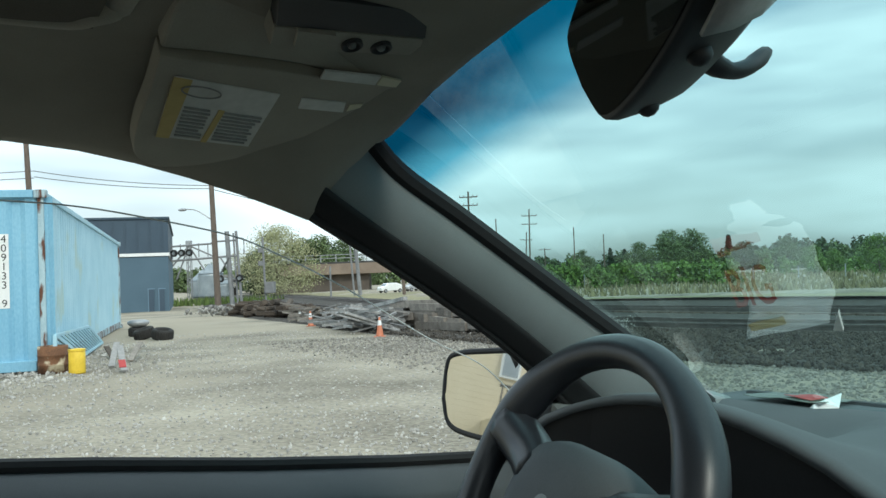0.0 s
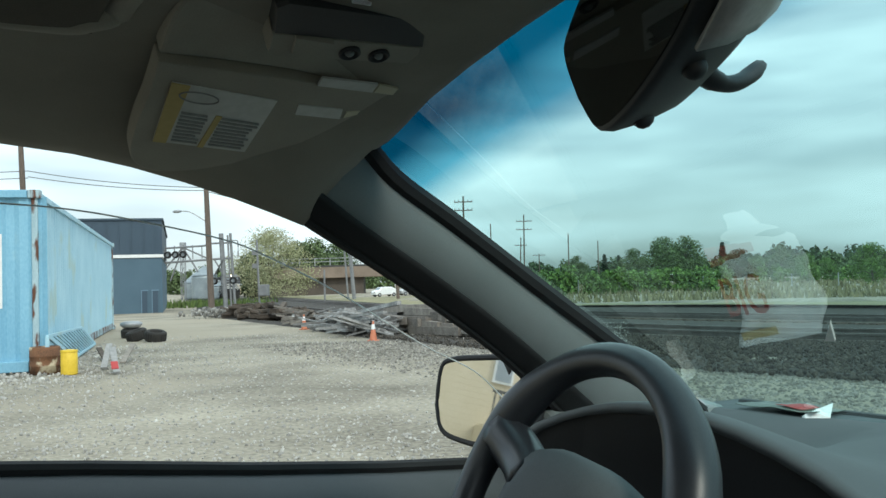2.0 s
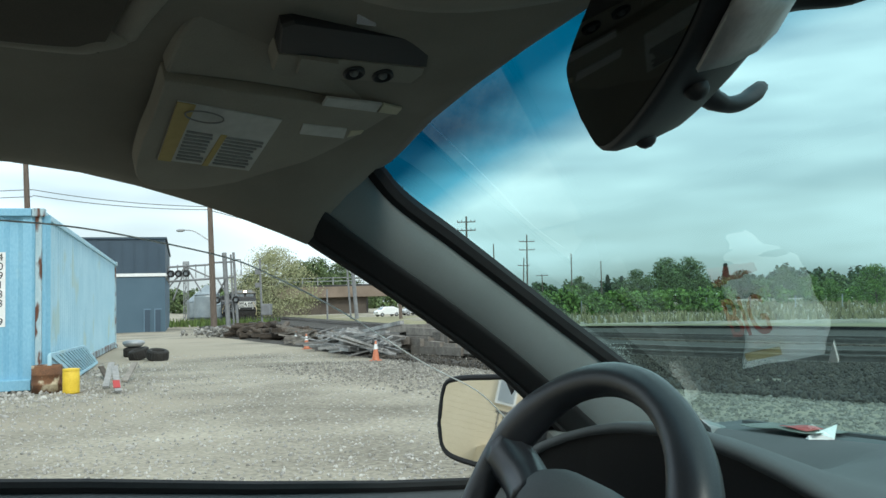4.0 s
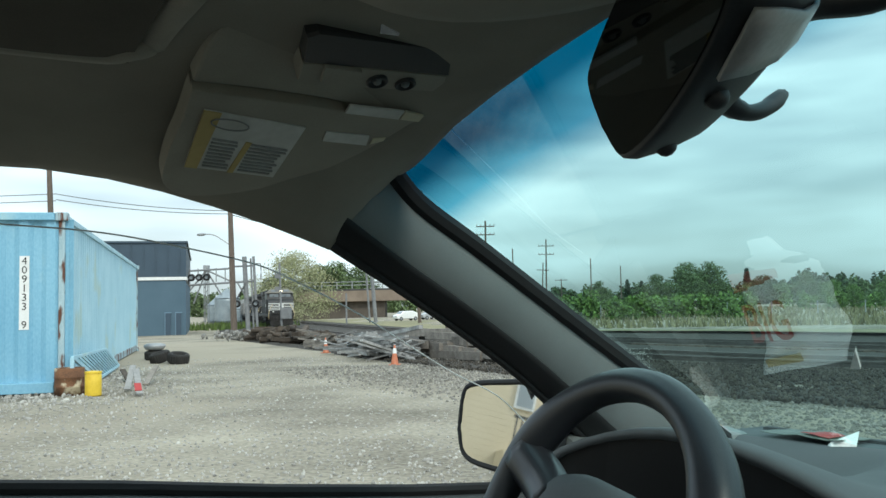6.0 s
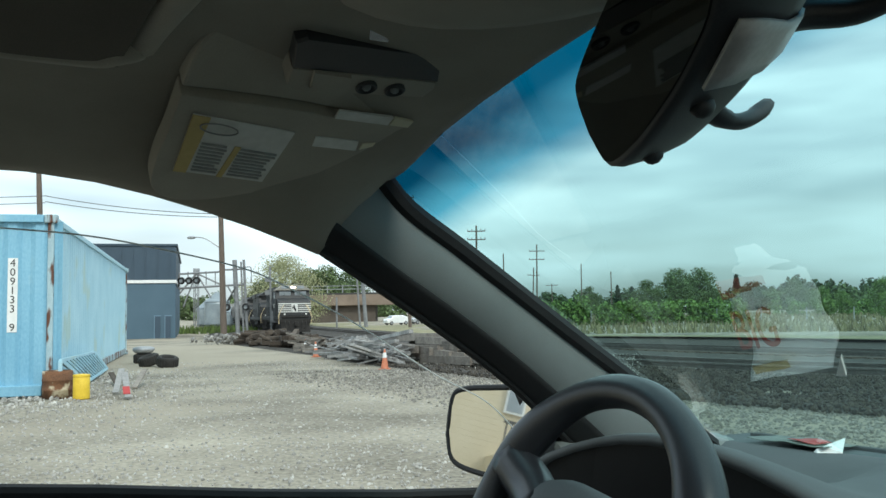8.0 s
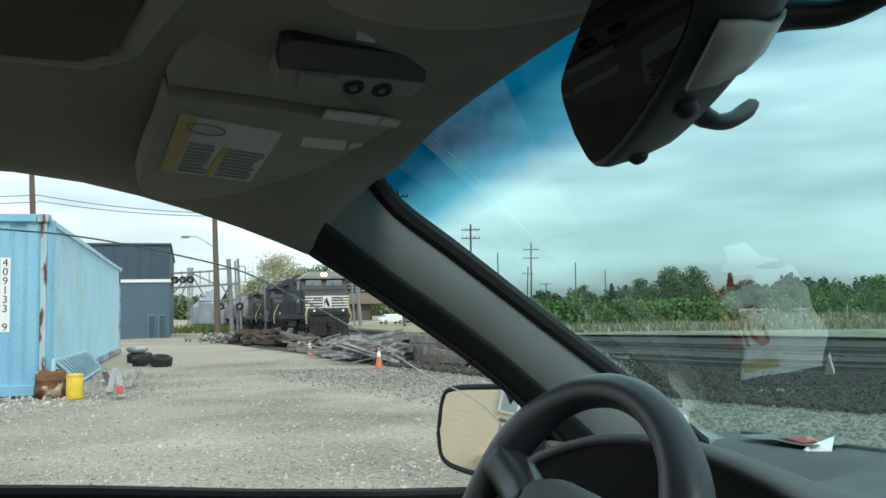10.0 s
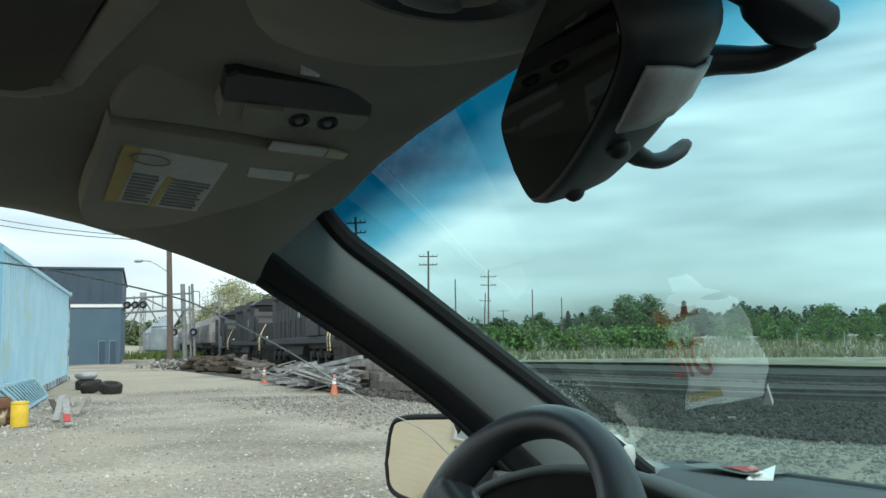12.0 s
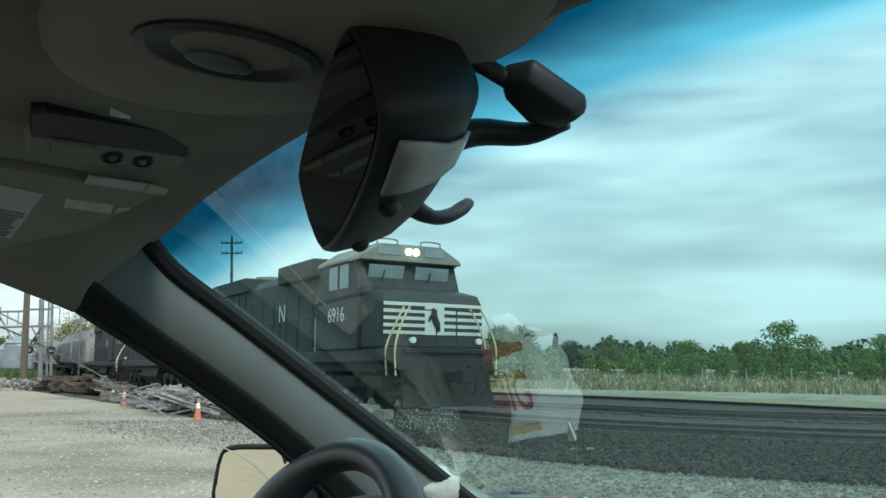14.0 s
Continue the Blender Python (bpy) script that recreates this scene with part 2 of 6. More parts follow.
M["leaf_spruce"] = leaf_mat("spruce_needles", (0.012, 0.032, 0.018), (0.022, 0.05, 0.026))
M["leaf_pale"] = surf("pale_blossom_leaf", (0.25, 0.265, 0.13), (0.38, 0.385, 0.23), 0.6, 0.8, 0.0, fine=9, island=0.18)
M["leaf_bright"] = leaf_mat("spring_leaf", (0.08, 0.15, 0.03), (0.14, 0.22, 0.05))
M["grass"] = surf("dry_field_grass", (0.15, 0.145, 0.078), (0.26, 0.235, 0.13), 0.25, 0.95, 0.8, fine=6, island=0.35)
M["grass_green"] = surf("verge_grass", (0.06, 0.105, 0.025), (0.12, 0.165, 0.045), 0.8, 0.95, 0.6, fine=12, island=0.35)
M["silo"] = surf("galvanised_bin", (0.22, 0.26, 0.28), (0.34, 0.38, 0.40), 1.2, 0.4, 0.15, metal=0.35, fine=14)
M["bridge"] = surf("rusty_bridge_girder", (0.16, 0.12, 0.09), (0.25, 0.195, 0.15), 0.6, 0.8, 0.2, fine=12)
M["bridge_dark"] = surf("abutment_dark", (0.07, 0.055, 0.045), (0.12, 0.10, 0.08), 0.6, 0.85, 0.2, fine=12)
M["beige"] = surf("beige_siding", (0.60, 0.51, 0.36), (0.66, 0.57, 0.42), 1.5, 0.7, 0.1, fine=25)
M["rail_white"] = surf("dark_rail_paint", (0.05, 0.05, 0.05), (0.09, 0.09, 0.09), 5, 0.5, 0.1)
M["car_white"] = surf("white_car_paint", (0.72, 0.73, 0.73), (0.8, 0.8, 0.8), 3, 0.25, 0.0)
M["car_silver"] = surf("silver_car_paint", (0.35, 0.36, 0.38), (0.45, 0.46, 0.47), 3, 0.3, 0.0, metal=0.4)
M["car_body"] = surf("exterior_paint", (0.12, 0.13, 0.14), (0.14, 0.15, 0.16), 3, 0.3, 0.0, metal=0.4)
M["scrap"] = surf("scrap_aluminium", (0.14, 0.138, 0.132), (0.36, 0.355, 0.345), 3, 0.6, 0.2, metal=0.1, fine=25, island=0.35)
M["steel_dark"] = surf("painted_signal_steel", (0.15, 0.155, 0.16), (0.24, 0.245, 0.25), 4, 0.6, 0.1, fine=30)
M["concrete"] = surf("broken_concrete", (0.17, 0.165, 0.15), (0.30, 0.29, 0.27), 5, 0.95, 0.4, fine=30, island=0.4)
M["asphalt"] = surf("asphalt", (0.04, 0.04, 0.04), (0.065, 0.063, 0.06), 1, 0.9, 0.4, fine=30)

# ---- mesh helpers ----
def part(name, bm, material, parent=None, label="", smooth=False, bevel=0.0, kind=""):
    """Links a bmesh as one mesh object under a thing or a part."""
    me = bpy.data.meshes.new(name)
    bmesh.ops.recalc_face_normals(bm, faces=bm.faces)
    bm.to_mesh(me)
    bm.free()
    me.materials.append(M[material] if isinstance(material, str) else material)
    ob = new(name, me)
    if smooth:
        for p in me.polygons:
            p.use_smooth = True
    if bevel:
        mod = ob.modifiers.new("bevel", "BEVEL")
        mod.width, mod.segments, mod.limit_method = bevel, 2, "ANGLE"
        mod.harden_normals = False
    if parent is not None:
        ob.parent = parent
    return tagged(ob, label, kind=kind)


def thing(name, m, label, category, group="", kind=""):
    ob = new(name)
    ob.matrix_basis = m
    return tagged(ob, label, category, group, kind)


def box(bm, c, s, rot=None):
    """A box with its centre c and sizes s, turned by rot (a matrix)."""
    m = Matrix.Translation(c) @ (rot.to_4x4() if rot else Matrix.Identity(4)) @ Matrix.Diagonal((*s, 1))
    bmesh.ops.create_cube(bm, size=1, matrix=m)
    return bm


def bmbox(c, s, rot=None):
    return box(bmesh.new(), c, s, rot)


def bar(bm, a, b, w, h=None):
    """A square bar from a to b."""
    a, b = Vector(a), Vector(b)
    d = b - a
    q = d.to_track_quat("Z", "Y").to_matrix()
    return box(bm, (a + b) / 2, (w, h or w, d.length), q)


def rod(bm, a, b, r1, r2=None, seg=10):
    a, b = Vector(a), Vector(b)
    d = b - a
    m = Matrix.Translation((a + b) / 2) @ d.to_track_quat("Z", "Y").to_matrix().to_4x4()
    bmesh.ops.create_cone(bm, cap_ends=True, segments=seg, radius1=r1, radius2=r1 if r2 is None else r2, depth=d.length, matrix=m)
    return bm


def ball(bm, c, r, s=(1, 1, 1), sub=2, rot=None):
    m = Matrix.Translation(c) @ (rot.to_4x4() if rot else Matrix.Identity(4)) @ Matrix.Diagonal((s[0] * r, s[1] * r, s[2] * r, 1))
    bmesh.ops.create_icosphere(bm, subdivisions=sub, radius=1, matrix=m)
    return bm


def smooth_path(pts, n):
    """Catmull-Rom points through pts, n per span."""
    pts = [Vector(p) for p in pts]
    q = [pts[0] * 2 - pts[1], *pts, pts[-1] * 2 - pts[-2]]
    out = []
    for i in range(1, len(q) - 2):
        for k in range(n):
            t = k / n
            out.append(0.5 * (2 * q[i] + (q[i + 1] - q[i - 1]) * t + (2 * q[i - 1] - 5 * q[i] + 4 * q[i + 1] - q[i + 2]) * t * t + (3 * q[i] - q[i - 1] - 3 * q[i + 1] + q[i + 2]) * t ** 3))
    return out + [pts[-1]]


def tube(bm, pts, r, seg=8, closed=False, flat=1.0):
    """A round tube through pts; r is a number or one radius a point."""
    pts = [Vector(p) for p in pts]
    rings = []
    n = len(pts)
    up = Vector((0, 0, 1))
    for i, p in enumerate(pts):
        d = (pts[(i + 1) % n] - pts[i - 1]) if closed else (pts[min(i + 1, n - 1)] - pts[max(i - 1, 0)])
        d.normalize()
        side = d.cross(up)
        if side.length < 1e-3:
            side = d.cross(Vector((0, 1, 0)))
        side.normalize()
        top = side.cross(d)
        rr = r[i] if isinstance(r, (list, tuple)) else r
        rings.append([bm.verts.new(p + side * math.cos(a) * rr + top * math.sin(a) * rr * flat) for a in (2 * math.pi * k / seg for k in range(seg))])
    for i in range(n if closed else n - 1):
        a, b = rings[i], rings[(i + 1) % n]
        for k in range(seg):
            bm.faces.new((a[k], a[(k + 1) % seg], b[(k + 1) % seg], b[k]))
    if not closed:
        bm.faces.new(rings[0])
        bm.faces.new(rings[-1])
    return bm


def loft(bm, rows, caps=True):
    """A skin over rows of equal length, each a closed ring of points."""
    vs = [[bm.verts.new(p) for p in row] for row in rows]
    n = len(vs[0])
    for a, b in zip(vs, vs[1:]):
        for k in range(n):
            bm.faces.new((a[k], a[(k + 1) % n], b[(k + 1) % n], b[k]))
    if caps:
        bm.faces.new(vs[0])
        bm.faces.new(vs[-1])
    return bm


def sheet(bm, rows, thick):
    """A sheet over a grid of points, thickened along its normals."""
    vs = [[bm.verts.new(p) for p in row] for row in rows]
    fs = [bm.faces.new((a[k], a[k + 1], b[k + 1], b[k])) for a, b in zip(vs, vs[1:]) for k in range(len(a) - 1)]
    bmesh.ops.recalc_face_normals(bm, faces=fs)
    if thick:
        bmesh.ops.solidify(bm, geom=fs, thickness=thick)
    return bm


def lathe(bm, prof, seg=20, m=None):
    """A turned body: prof rows of (radius, z)."""
    m = m or Matrix.Identity(4)
    return loft(bm, [[m @ Vector((r * math.cos(a), r * math.sin(a), z)) for a in (2 * math.pi * k / seg for k in range(seg))] for r, z in prof])


def text_mesh(body, size, depth=0.004):
    """Built-in letters as a mesh in the xy plane."""
    cu = bpy.data.curves.new("letters", "FONT")
    cu.body, cu.size, cu.extrude, cu.align_x, cu.align_y = body, size, depth, "CENTER", "CENTER"
    tmp = bpy.data.objects.new("letters", cu)
    me = bpy.data.meshes.new_from_object(tmp)
    bpy.data.objects.remove(tmp)
    return me


def letters(name, body, size, material, parent, m, depth=0.004, label=""):
    me = text_mesh(body, size, depth)
    me.materials.append(M[material])
    ob = new(name, me)
    ob.parent = parent
    ob.matrix_basis = m
    return tagged(ob, label)


# ---- ground and railway ----
S0 = Vector((1.75, 22.2, 0))          # where the locomotive's front stands at the end
DIR = Vector((0.41, -0.912, 0)).normalized()
LEFT = Vector((DIR.y, -DIR.x, 0))    # to the left of a viewer who faces the train
RAIL_Z = 0.16


LOW = -0.935                          # the plain lies this far below the yard


def land(x, y):
    """Height of the ground: level in the yard, falling gently to the plain."""
    u = max(0.0, min(1.0, (math.hypot(x, y) - 28) / 57))
    return LOW * u * u * (3 - 2 * u)


def track_z(s):
    """The track bed beside the yard's level, sinking towards the plain behind the train."""
    if s >= 0:
        return -0.27 - 0.68 * (1 - math.exp(-s / 40))
    return -0.27 * max(0.0, min(1.0, 1 + s / 18))


def track_table():
    """Centre line, from far behind the train to past the lot; s runs against the travel."""
    out = []
    for i in range(0, 131):
        s = 397.6 - i * 3.0588
        out.append((s, S0 - DIR * s + LEFT * (1.35 * (1 - math.exp(-max(s, 0) / 14))) + Vector((0, 0, track_z(s)))))
    p, s, h = S0.copy(), 0.0, math.atan2(DIR.y, DIR.x)
    while s > -170:
        step = 1.0
        if -15 < s <= -1:
            h += radians(42.0) / 14 * step
        p = p + Vector((math.cos(h), math.sin(h), 0)) * step
        s -= step
        p.z = track_z(s)
        out.append((s, p.copy()))
    return out


TRACK = track_table()


def trk(s):
    """The point and the direction of travel at s metres before the end point."""
    for (s1, a), (s2, b) in zip(TRACK, TRACK[1:]):
        if s2 <= s <= s1:
            return a.lerp(b, (s1 - s) / (s1 - s2)), (b - a).normalized()
    s1, a = TRACK[0]
    return a - (TRACK[1][1] - a).normalized() * (s - s1), (TRACK[1][1] - a).normalized()


def sweep(bm, profile, side=0.0, skip=1, s_from=1e9, s_to=-1e9):
    """A profile of (across, z) swept along the track; across grows away from the lot."""
    rows = []
    pts = [(s, p) for s, p in TRACK if s_to <= s <= s_from][::skip]
    for i, (s, p) in enumerate(pts):
        d = (pts[min(i + 1, len(pts) - 1)][1] - pts[max(i - 1, 0)][1]).normalized()
        n = Vector((-d.y, d.x, 0))
        rows.append([p + n * (x + side) + Vector((0, 0, z)) for x, z in profile])
    vs = [[bm.verts.new(q) for q in r] for r in rows]
    for a, b in zip(vs, vs[1:]):
        for k in range(len(profile) - 1):
            bm.faces.new((a[k], a[k + 1], b[k + 1], b[k]))
    return bm


# the field beyond the railway
bm = bmesh.new()
sweep(bm, [(13.5, 0.0), (16, 0.0), (22, 0), (30, 0), (40, 0), (60, 0), (90, 0), (600, 0)], skip=2)
for v in bm.verts:
    v.co.z = land(v.co.x, v.co.y) - 0.1
tagged(part("ground", bm, "grass", None, "dry tan field grass beyond the railway", kind="structure"), category="field")

# the edge between the pale yard and the dark ballast, with the track's s beside it
EDGE = [(200, -84, 190), (120, -52, 122), (60, -29, 68), (30, -17, 41), (14.7, -12.2, 31.2), (8, -8.4, 25.2), (1.6, -4.9, 19.4), (-3.4, -2.2, 15.4), (-6.5, -0.3, 12.7), (-9.5, 1.75, 10.05), (-11.5, 3.1, 8.85), (-13, 4.4, 8.1), (-17, 8.0, 6.8), (-30, 20, 3.4), (-72, 60, -7.5), (-165, 150, -33)]


def on_land(x, y):
    return Vector((x, y, land(x, y)))


def edge_at(u):
    """A point on that edge, u in 0..1 over its rows, and the s beside it."""
    k = min(len(EDGE) - 2, int(u * (len(EDGE) - 1)))
    v = u * (len(EDGE) - 1) - k
    (s1, x1, y1), (s2, x2, y2) = EDGE[k], EDGE[k + 1]
    return on_land(x1 + (x2 - x1) * v, y1 + (y2 - y1) * v), s1 + (s2 - s1) * v


rows = []
for i in range(121):
    e_, s_ = edge_at(i / 120)
    c_, d_ = trk(s_)
    n_ = Vector((-d_.y, d_.x, 0))
    w_ = 0.12 * noise.noise((i * 0.7, 2, 0))
    base_ = c_ - n_ * 1.75
    row = [e_ + n_ * w_ + Vector((0, 0, -0.02)), e_ + n_ * (0.5 + w_) + Vector((0, 0, 0.045))]
    row += [(e_ + n_ * 0.5).lerp(base_, v) + Vector((0, 0, 0.035 + 0.005 * v + 0.012 * noise.noise((i * 0.9, v * 7, 1)))) for v in (0.3, 0.6, 0.85, 1.0)]
    row += [c_ + n_ * x + Vector((0, 0, z)) for x, z in ((1.7, 0.035), (3.6, -0.03), (5.3, -0.01), (8.6, -0.01), (12.0, -0.06))] + [on_land(*(c_ + n_ * 14.2).xy) - Vector((0, 0, 0.16))]
    rows.append(row)
tagged(part("ground", sheet(bmesh.new(), rows, 0), "ballast", None, "dark oily crushed-stone ballast under the two tracks", kind="structure"), category="ballast")

# one ground sheet out to the horizon, finer near the lot
bm = bmesh.new()
ticks = sorted({*range(-60, 61, 3), *range(-120, 121, 10), *range(-400, 401, 40), *range(-3000, 3001, 300)})


def cutting(x, y):
    """How far the ground dips to make room for the track bed, beyond the yard's edge."""
    if abs(x) > 260 or not -60 < y < 420:
        return 0.0
    v = Vector((x, y, 0))
    s_, c_ = min(TRACK[::2], key=lambda q: (q[1].x - x) ** 2 + (q[1].y - y) ** 2)
    d_ = trk(s_)[1]
    across = (v - c_).dot(Vector((-d_.y, d_.x, 0)))
    return 0.5 if -4.0 < across < 18 else 0.0


grid = [[bm.verts.new((x, y, land(x, y) - cutting(x, y) + (0.02 * noise.noise((x * 0.15, y * 0.15, 0)) if abs(x) < 50 and abs(y) < 60 else 0))) for x in ticks] for y in ticks]
for a, b in zip(grid, grid[1:]):
    for k in range(len(ticks) - 1):
        bm.faces.new((a[k], a[k + 1], b[k + 1], b[k]))
ground = part("ground", bm, "gravel", None, "pale compacted gravel of a yard beside the railway", kind="structure", smooth=True)
tagged(ground, category="ground")

railway = thing("railway_track", Matrix.Identity(4), "rusty steel rails on dark timber sleepers in ballast", "railway track", "railway tracks", kind="structure")
railway_b = thing("railway_track", Matrix.Identity(4), "second rusty track beside the first on its own ballast bed", "railway track", "railway tracks", kind="structure")
RAILP = [(-0.07, 0.0), (-0.07, 0.02), (-0.012, 0.04), (-0.012, 0.11), (-0.036, 0.12), (-0.036, 0.155), (0.036, 0.155), (0.036, 0.12), (0.012, 0.11), (0.012, 0.04), (0.07, 0.02), (0.07, 0.0)]
for owner, off, z in ((railway, 0, 0.04), (railway_b, 6.9, 0.0)):
    for side in (-0.72, 0.72):
        part("rail", sweep(bmesh.new(), [(x, y + z) for x, y in RAILP], side + off), "rail", owner, "worn steel rail")
tie_me = None
for owner, off, z, s_a, s_b in ((railway, 0, 0.03, 34, -60), (railway_b, 6.9, -0.01, 10, -60)):
    s = s_a
    while s > s_b:
        p, d = trk(s)
        n = Vector((-d.y, d.x, 0))
        m = Matrix.Translation(p + n * off + Vector((0, 0, z - 0.045))) @ Matrix.Rotation(math.atan2(n.y, n.x) + random.uniform(-0.01, 0.01), 4, "Z")
        if tie_me is None:
            ob = part("sleeper", bmbox((0, 0, 0), (2.55, 0.23, 0.16)), "tie", owner)
            tie_me = ob.data
        else:
            ob = new("sleeper", tie_me)
            ob.parent = owner
        ob.matrix_basis = m
        s -= 0.62 if s < 20 else 1.24


def stones(name, n, place, size, material, label, category):
    """Loose stones in one mesh."""
    rnd = random.Random(len(name) + n)
    base = bmesh.new()
    bmesh.ops.create_icosphere(base, subdivisions=1, radius=1)
    bv = [v.co.copy() for v in base.verts]
    bf = [[v.index for v in f.verts] for f in base.faces]
    base.free()
    vs, fs = [], []
    for i in range(n):
        x, y, z = place(rnd)
        r = rnd.uniform(*size) * rnd.choice((0.7, 1, 1, 1.3))
        rot = Euler((rnd.random() * 6, rnd.random() * 6, rnd.random() * 6)).to_matrix()
        sc = Vector((r, r * rnd.uniform(0.6, 0.9), r * rnd.uniform(0.45, 0.75)))
        o = len(vs)
        for v in bv:
            w = rot @ Vector((v.x * sc.x, v.y * sc.y, v.z * sc.z)) * rnd.uniform(0.85, 1.15)
            vs.append((x + w.x, y + w.y, z + w.z + r * 0.2))
        fs.extend([[o + k for k in f] for f in bf])
    me = bpy.data.meshes.new(name)
    me.from_pydata(vs, [], fs)
    me.materials.append(M[material])
    return tagged(new(name, me), label, category, kind="stuff")


def by_edge(lo, hi, u0, u1, z=0.05, tracked=False):
    """Places beside the ballast edge; hi may reach to the track (tracked)."""
    def place(rnd):
        e, s = edge_at(u0 + (u1 - u0) * rnd.random())
        c, d = trk(s)
        n = Vector((-d.y, d.x, 0))
        q = e.lerp(c, rnd.uniform(lo, hi)) if tracked else e + n * (lo + (hi - lo) * rnd.random() ** 0.6)
        return q.x, q.y, q.z + z
    return place


def on_lot(rnd):
    a = radians(rnd.uniform(-45, 5))
    r = 4 + 18 * rnd.random() ** 1.3
    return r * math.sin(a), r * math.cos(a), 0.0


def by_container(rnd):
    u = rnd.random() ** 1.5
    return -8.3 + rnd.gauss(0, 1.1) + 2.2 * u - 4.5 * u * u, 8.2 + rnd.random() * 3.0 + 6.5 * u, 0.0


stones("white_stones", 15000, by_edge(-2.6, 0.25, 0.44, 0.875, 0.0), (0.012, 0.03), "white_stone", "loose pale limestone pieces along the ballast edge", "stones")
stones("ballast_stones", 20000, by_edge(0.0, 0.85, 0.42, 0.875, 0.05, True), (0.015, 0.034), "ballast_stone", "dark grey loose ballast stones", "stones")
stones("gravel_stones", 17000, on_lot, (0.007, 0.019), "yard_stone", "small loose stones on the gravel yard", "stones")
stones("container_rubble", 3200, by_container, (0.012, 0.035), "yard_stone", "pale loose rubble around the container", "stones")

# ---- the train ----
def locomotive(name, label, lead):
    """A six-axle road locomotive; +Y is its front, z = 0 the rail head."""
    L = thing(name, Matrix.Identity(4), label, "locomotive", "locomotives")
    # lead unit: roof coloured as lit, panes as sky-reflecting; trailing units stay dark
    roof_mat, pane_mat = ("loco_roof_lit", "sky_glass") if lead else ("loco", "black")
    bm = bmesh.new()
    box(bm, (0, -10.0, 1.42), (3.0, 18.4, 0.34))
    box(bm, (0, -10.0, 1.15), (2.1, 17.6, 0.3))
    part("frame", bm, "loco", L, bevel=0.03)
    # pilot with plough, coupler and steps
    bm = bmesh.new()
    loft(bm, [[(-1.45, -0.75, 1.3), (1.45, -0.75, 1.3), (1.45, -0.9, 1.3), (-1.45, -0.9, 1.3)],
              [(-1.3, -0.7, 0.75), (1.3, -0.7, 0.75), (1.3, -0.85, 0.75), (-1.3, -0.85, 0.75)],
              [(-1.35, -0.5, 0.12), (1.35, -0.5, 0.12), (1.35, -0.65, 0.12), (-1.35, -0.65, 0.12)]])
    part("plough", bm, "loco_under", L, "grimy steel pilot plough")
    bm = bmbox((0, -0.35, 0.88), (0.28, 1.1, 0.26))
    box(bm, (0, 0.2, 0.88), (0.36, 0.3, 0.36))
    part("coupler", bm, "loco_under", L, bevel=0.03)
    for x in (-0.95, -0.6, 0.6, 0.95):
        part("hose", tube(bmesh.new(), smooth_path([(x, -0.6, 1.15), (x, -0.3, 1.0), (x * 0.95, -0.2, 0.6), (x * 0.8, -0.25, 0.42)], 5), 0.035, 6), "loco_under", L)
    # nose, with its bands
    nose = part("nose", loft(bmesh.new(), [
        [(-1.52, -1.35, 1.6), (1.52, -1.35, 1.6), (1.52, -2.75, 1.6), (-1.52, -2.75, 1.6)],
        [(-1.52, -1.35, 2.75), (1.52, -1.35, 2.75), (1.52, -2.75, 2.75), (-1.52, -2.75, 2.75)],
        [(-1.46, -1.5, 3.05), (1.46, -1.5, 3.05), (1.52, -2.75, 3.3), (-1.52, -2.75, 3.3)]]), "loco", L, bevel=0.06)
    if lead:
        for i in range(5):
            z = 2.0 + i * 0.185
            for x, w in ((-0.89, 1.22), (0.89, 1.22)):
                part("stripe", bmbox((x, -1.345, z), (w, 0.02, 0.088)), "loco_white", nose, "white painted band")
        part("stripe", bmbox((0, -1.343, 2.37), (0.58, 0.02, 0.84)), "loco_white", nose, "white painted panel")
        bm = bmesh.new()  # a plain dark emblem shape
        tube(bm, [(-0.12, -1.325, 2.05), (-0.05, -1.325, 2.25), (0.04, -1.325, 2.45), (0.05, -1.325, 2.65)], [0.05, 0.1, 0.09, 0.05], 6)
        tube(bm, [(0.02, -1.325, 2.5), (0.14, -1.325, 2.42), (0.18, -1.325, 2.3)], [0.06, 0.04, 0.03], 6)
        part("emblem", bm, "black", nose)
    # cab
    cab = part("cab", loft(bmesh.new(), [
        [(-1.62, -2.7, 1.6), (1.62, -2.7, 1.6), (1.62, -5.4, 1.6), (-1.62, -5.4, 1.6)],
        [(-1.62, -2.7, 3.2), (1.62, -2.7, 3.2), (1.62, -5.4, 3.2), (-1.62, -5.4, 3.2)],
        [(-1.57, -2.95, 4.05), (1.57, -2.95, 4.05), (1.57, -5.4, 4.05), (-1.57, -5.4, 4.05)]]), "loco", L, bevel=0.04)
    roof_rows = []
    for y, e in ((-2.62, 0.0), (-3.0, 0.03), (-5.6, 0.03)):
        roof_rows.append([(-1.62, y, 4.02), (1.62, y, 4.02), (1.56, y, 4.14), (0.95, y, 4.5 + e), (-0.95, y, 4.5 + e), (-1.56, y, 4.14)])
    roof = part("cab_roof", loft(bmesh.new(), roof_rows), roof_mat, cab, "cab roof, coloured pale for skylight on the lead unit", bevel=0.02)
    for x in (-0.86, 0.86):
        part("number_board", bmbox((x * 0.85, -2.615, 4.3), (0.66, 0.03, 0.22)), pane_mat, cab)
        part("grab_iron", tube(bmesh.new(), smooth_path([(x * 0.8 - 0.3, -2.8, 4.5), (x * 0.8 - 0.28, -2.8, 4.64), (x * 0.8 + 0.28, -2.8, 4.64), (x * 0.8 + 0.3, -2.8, 4.5)], 3), 0.025, 6), roof_mat, cab)
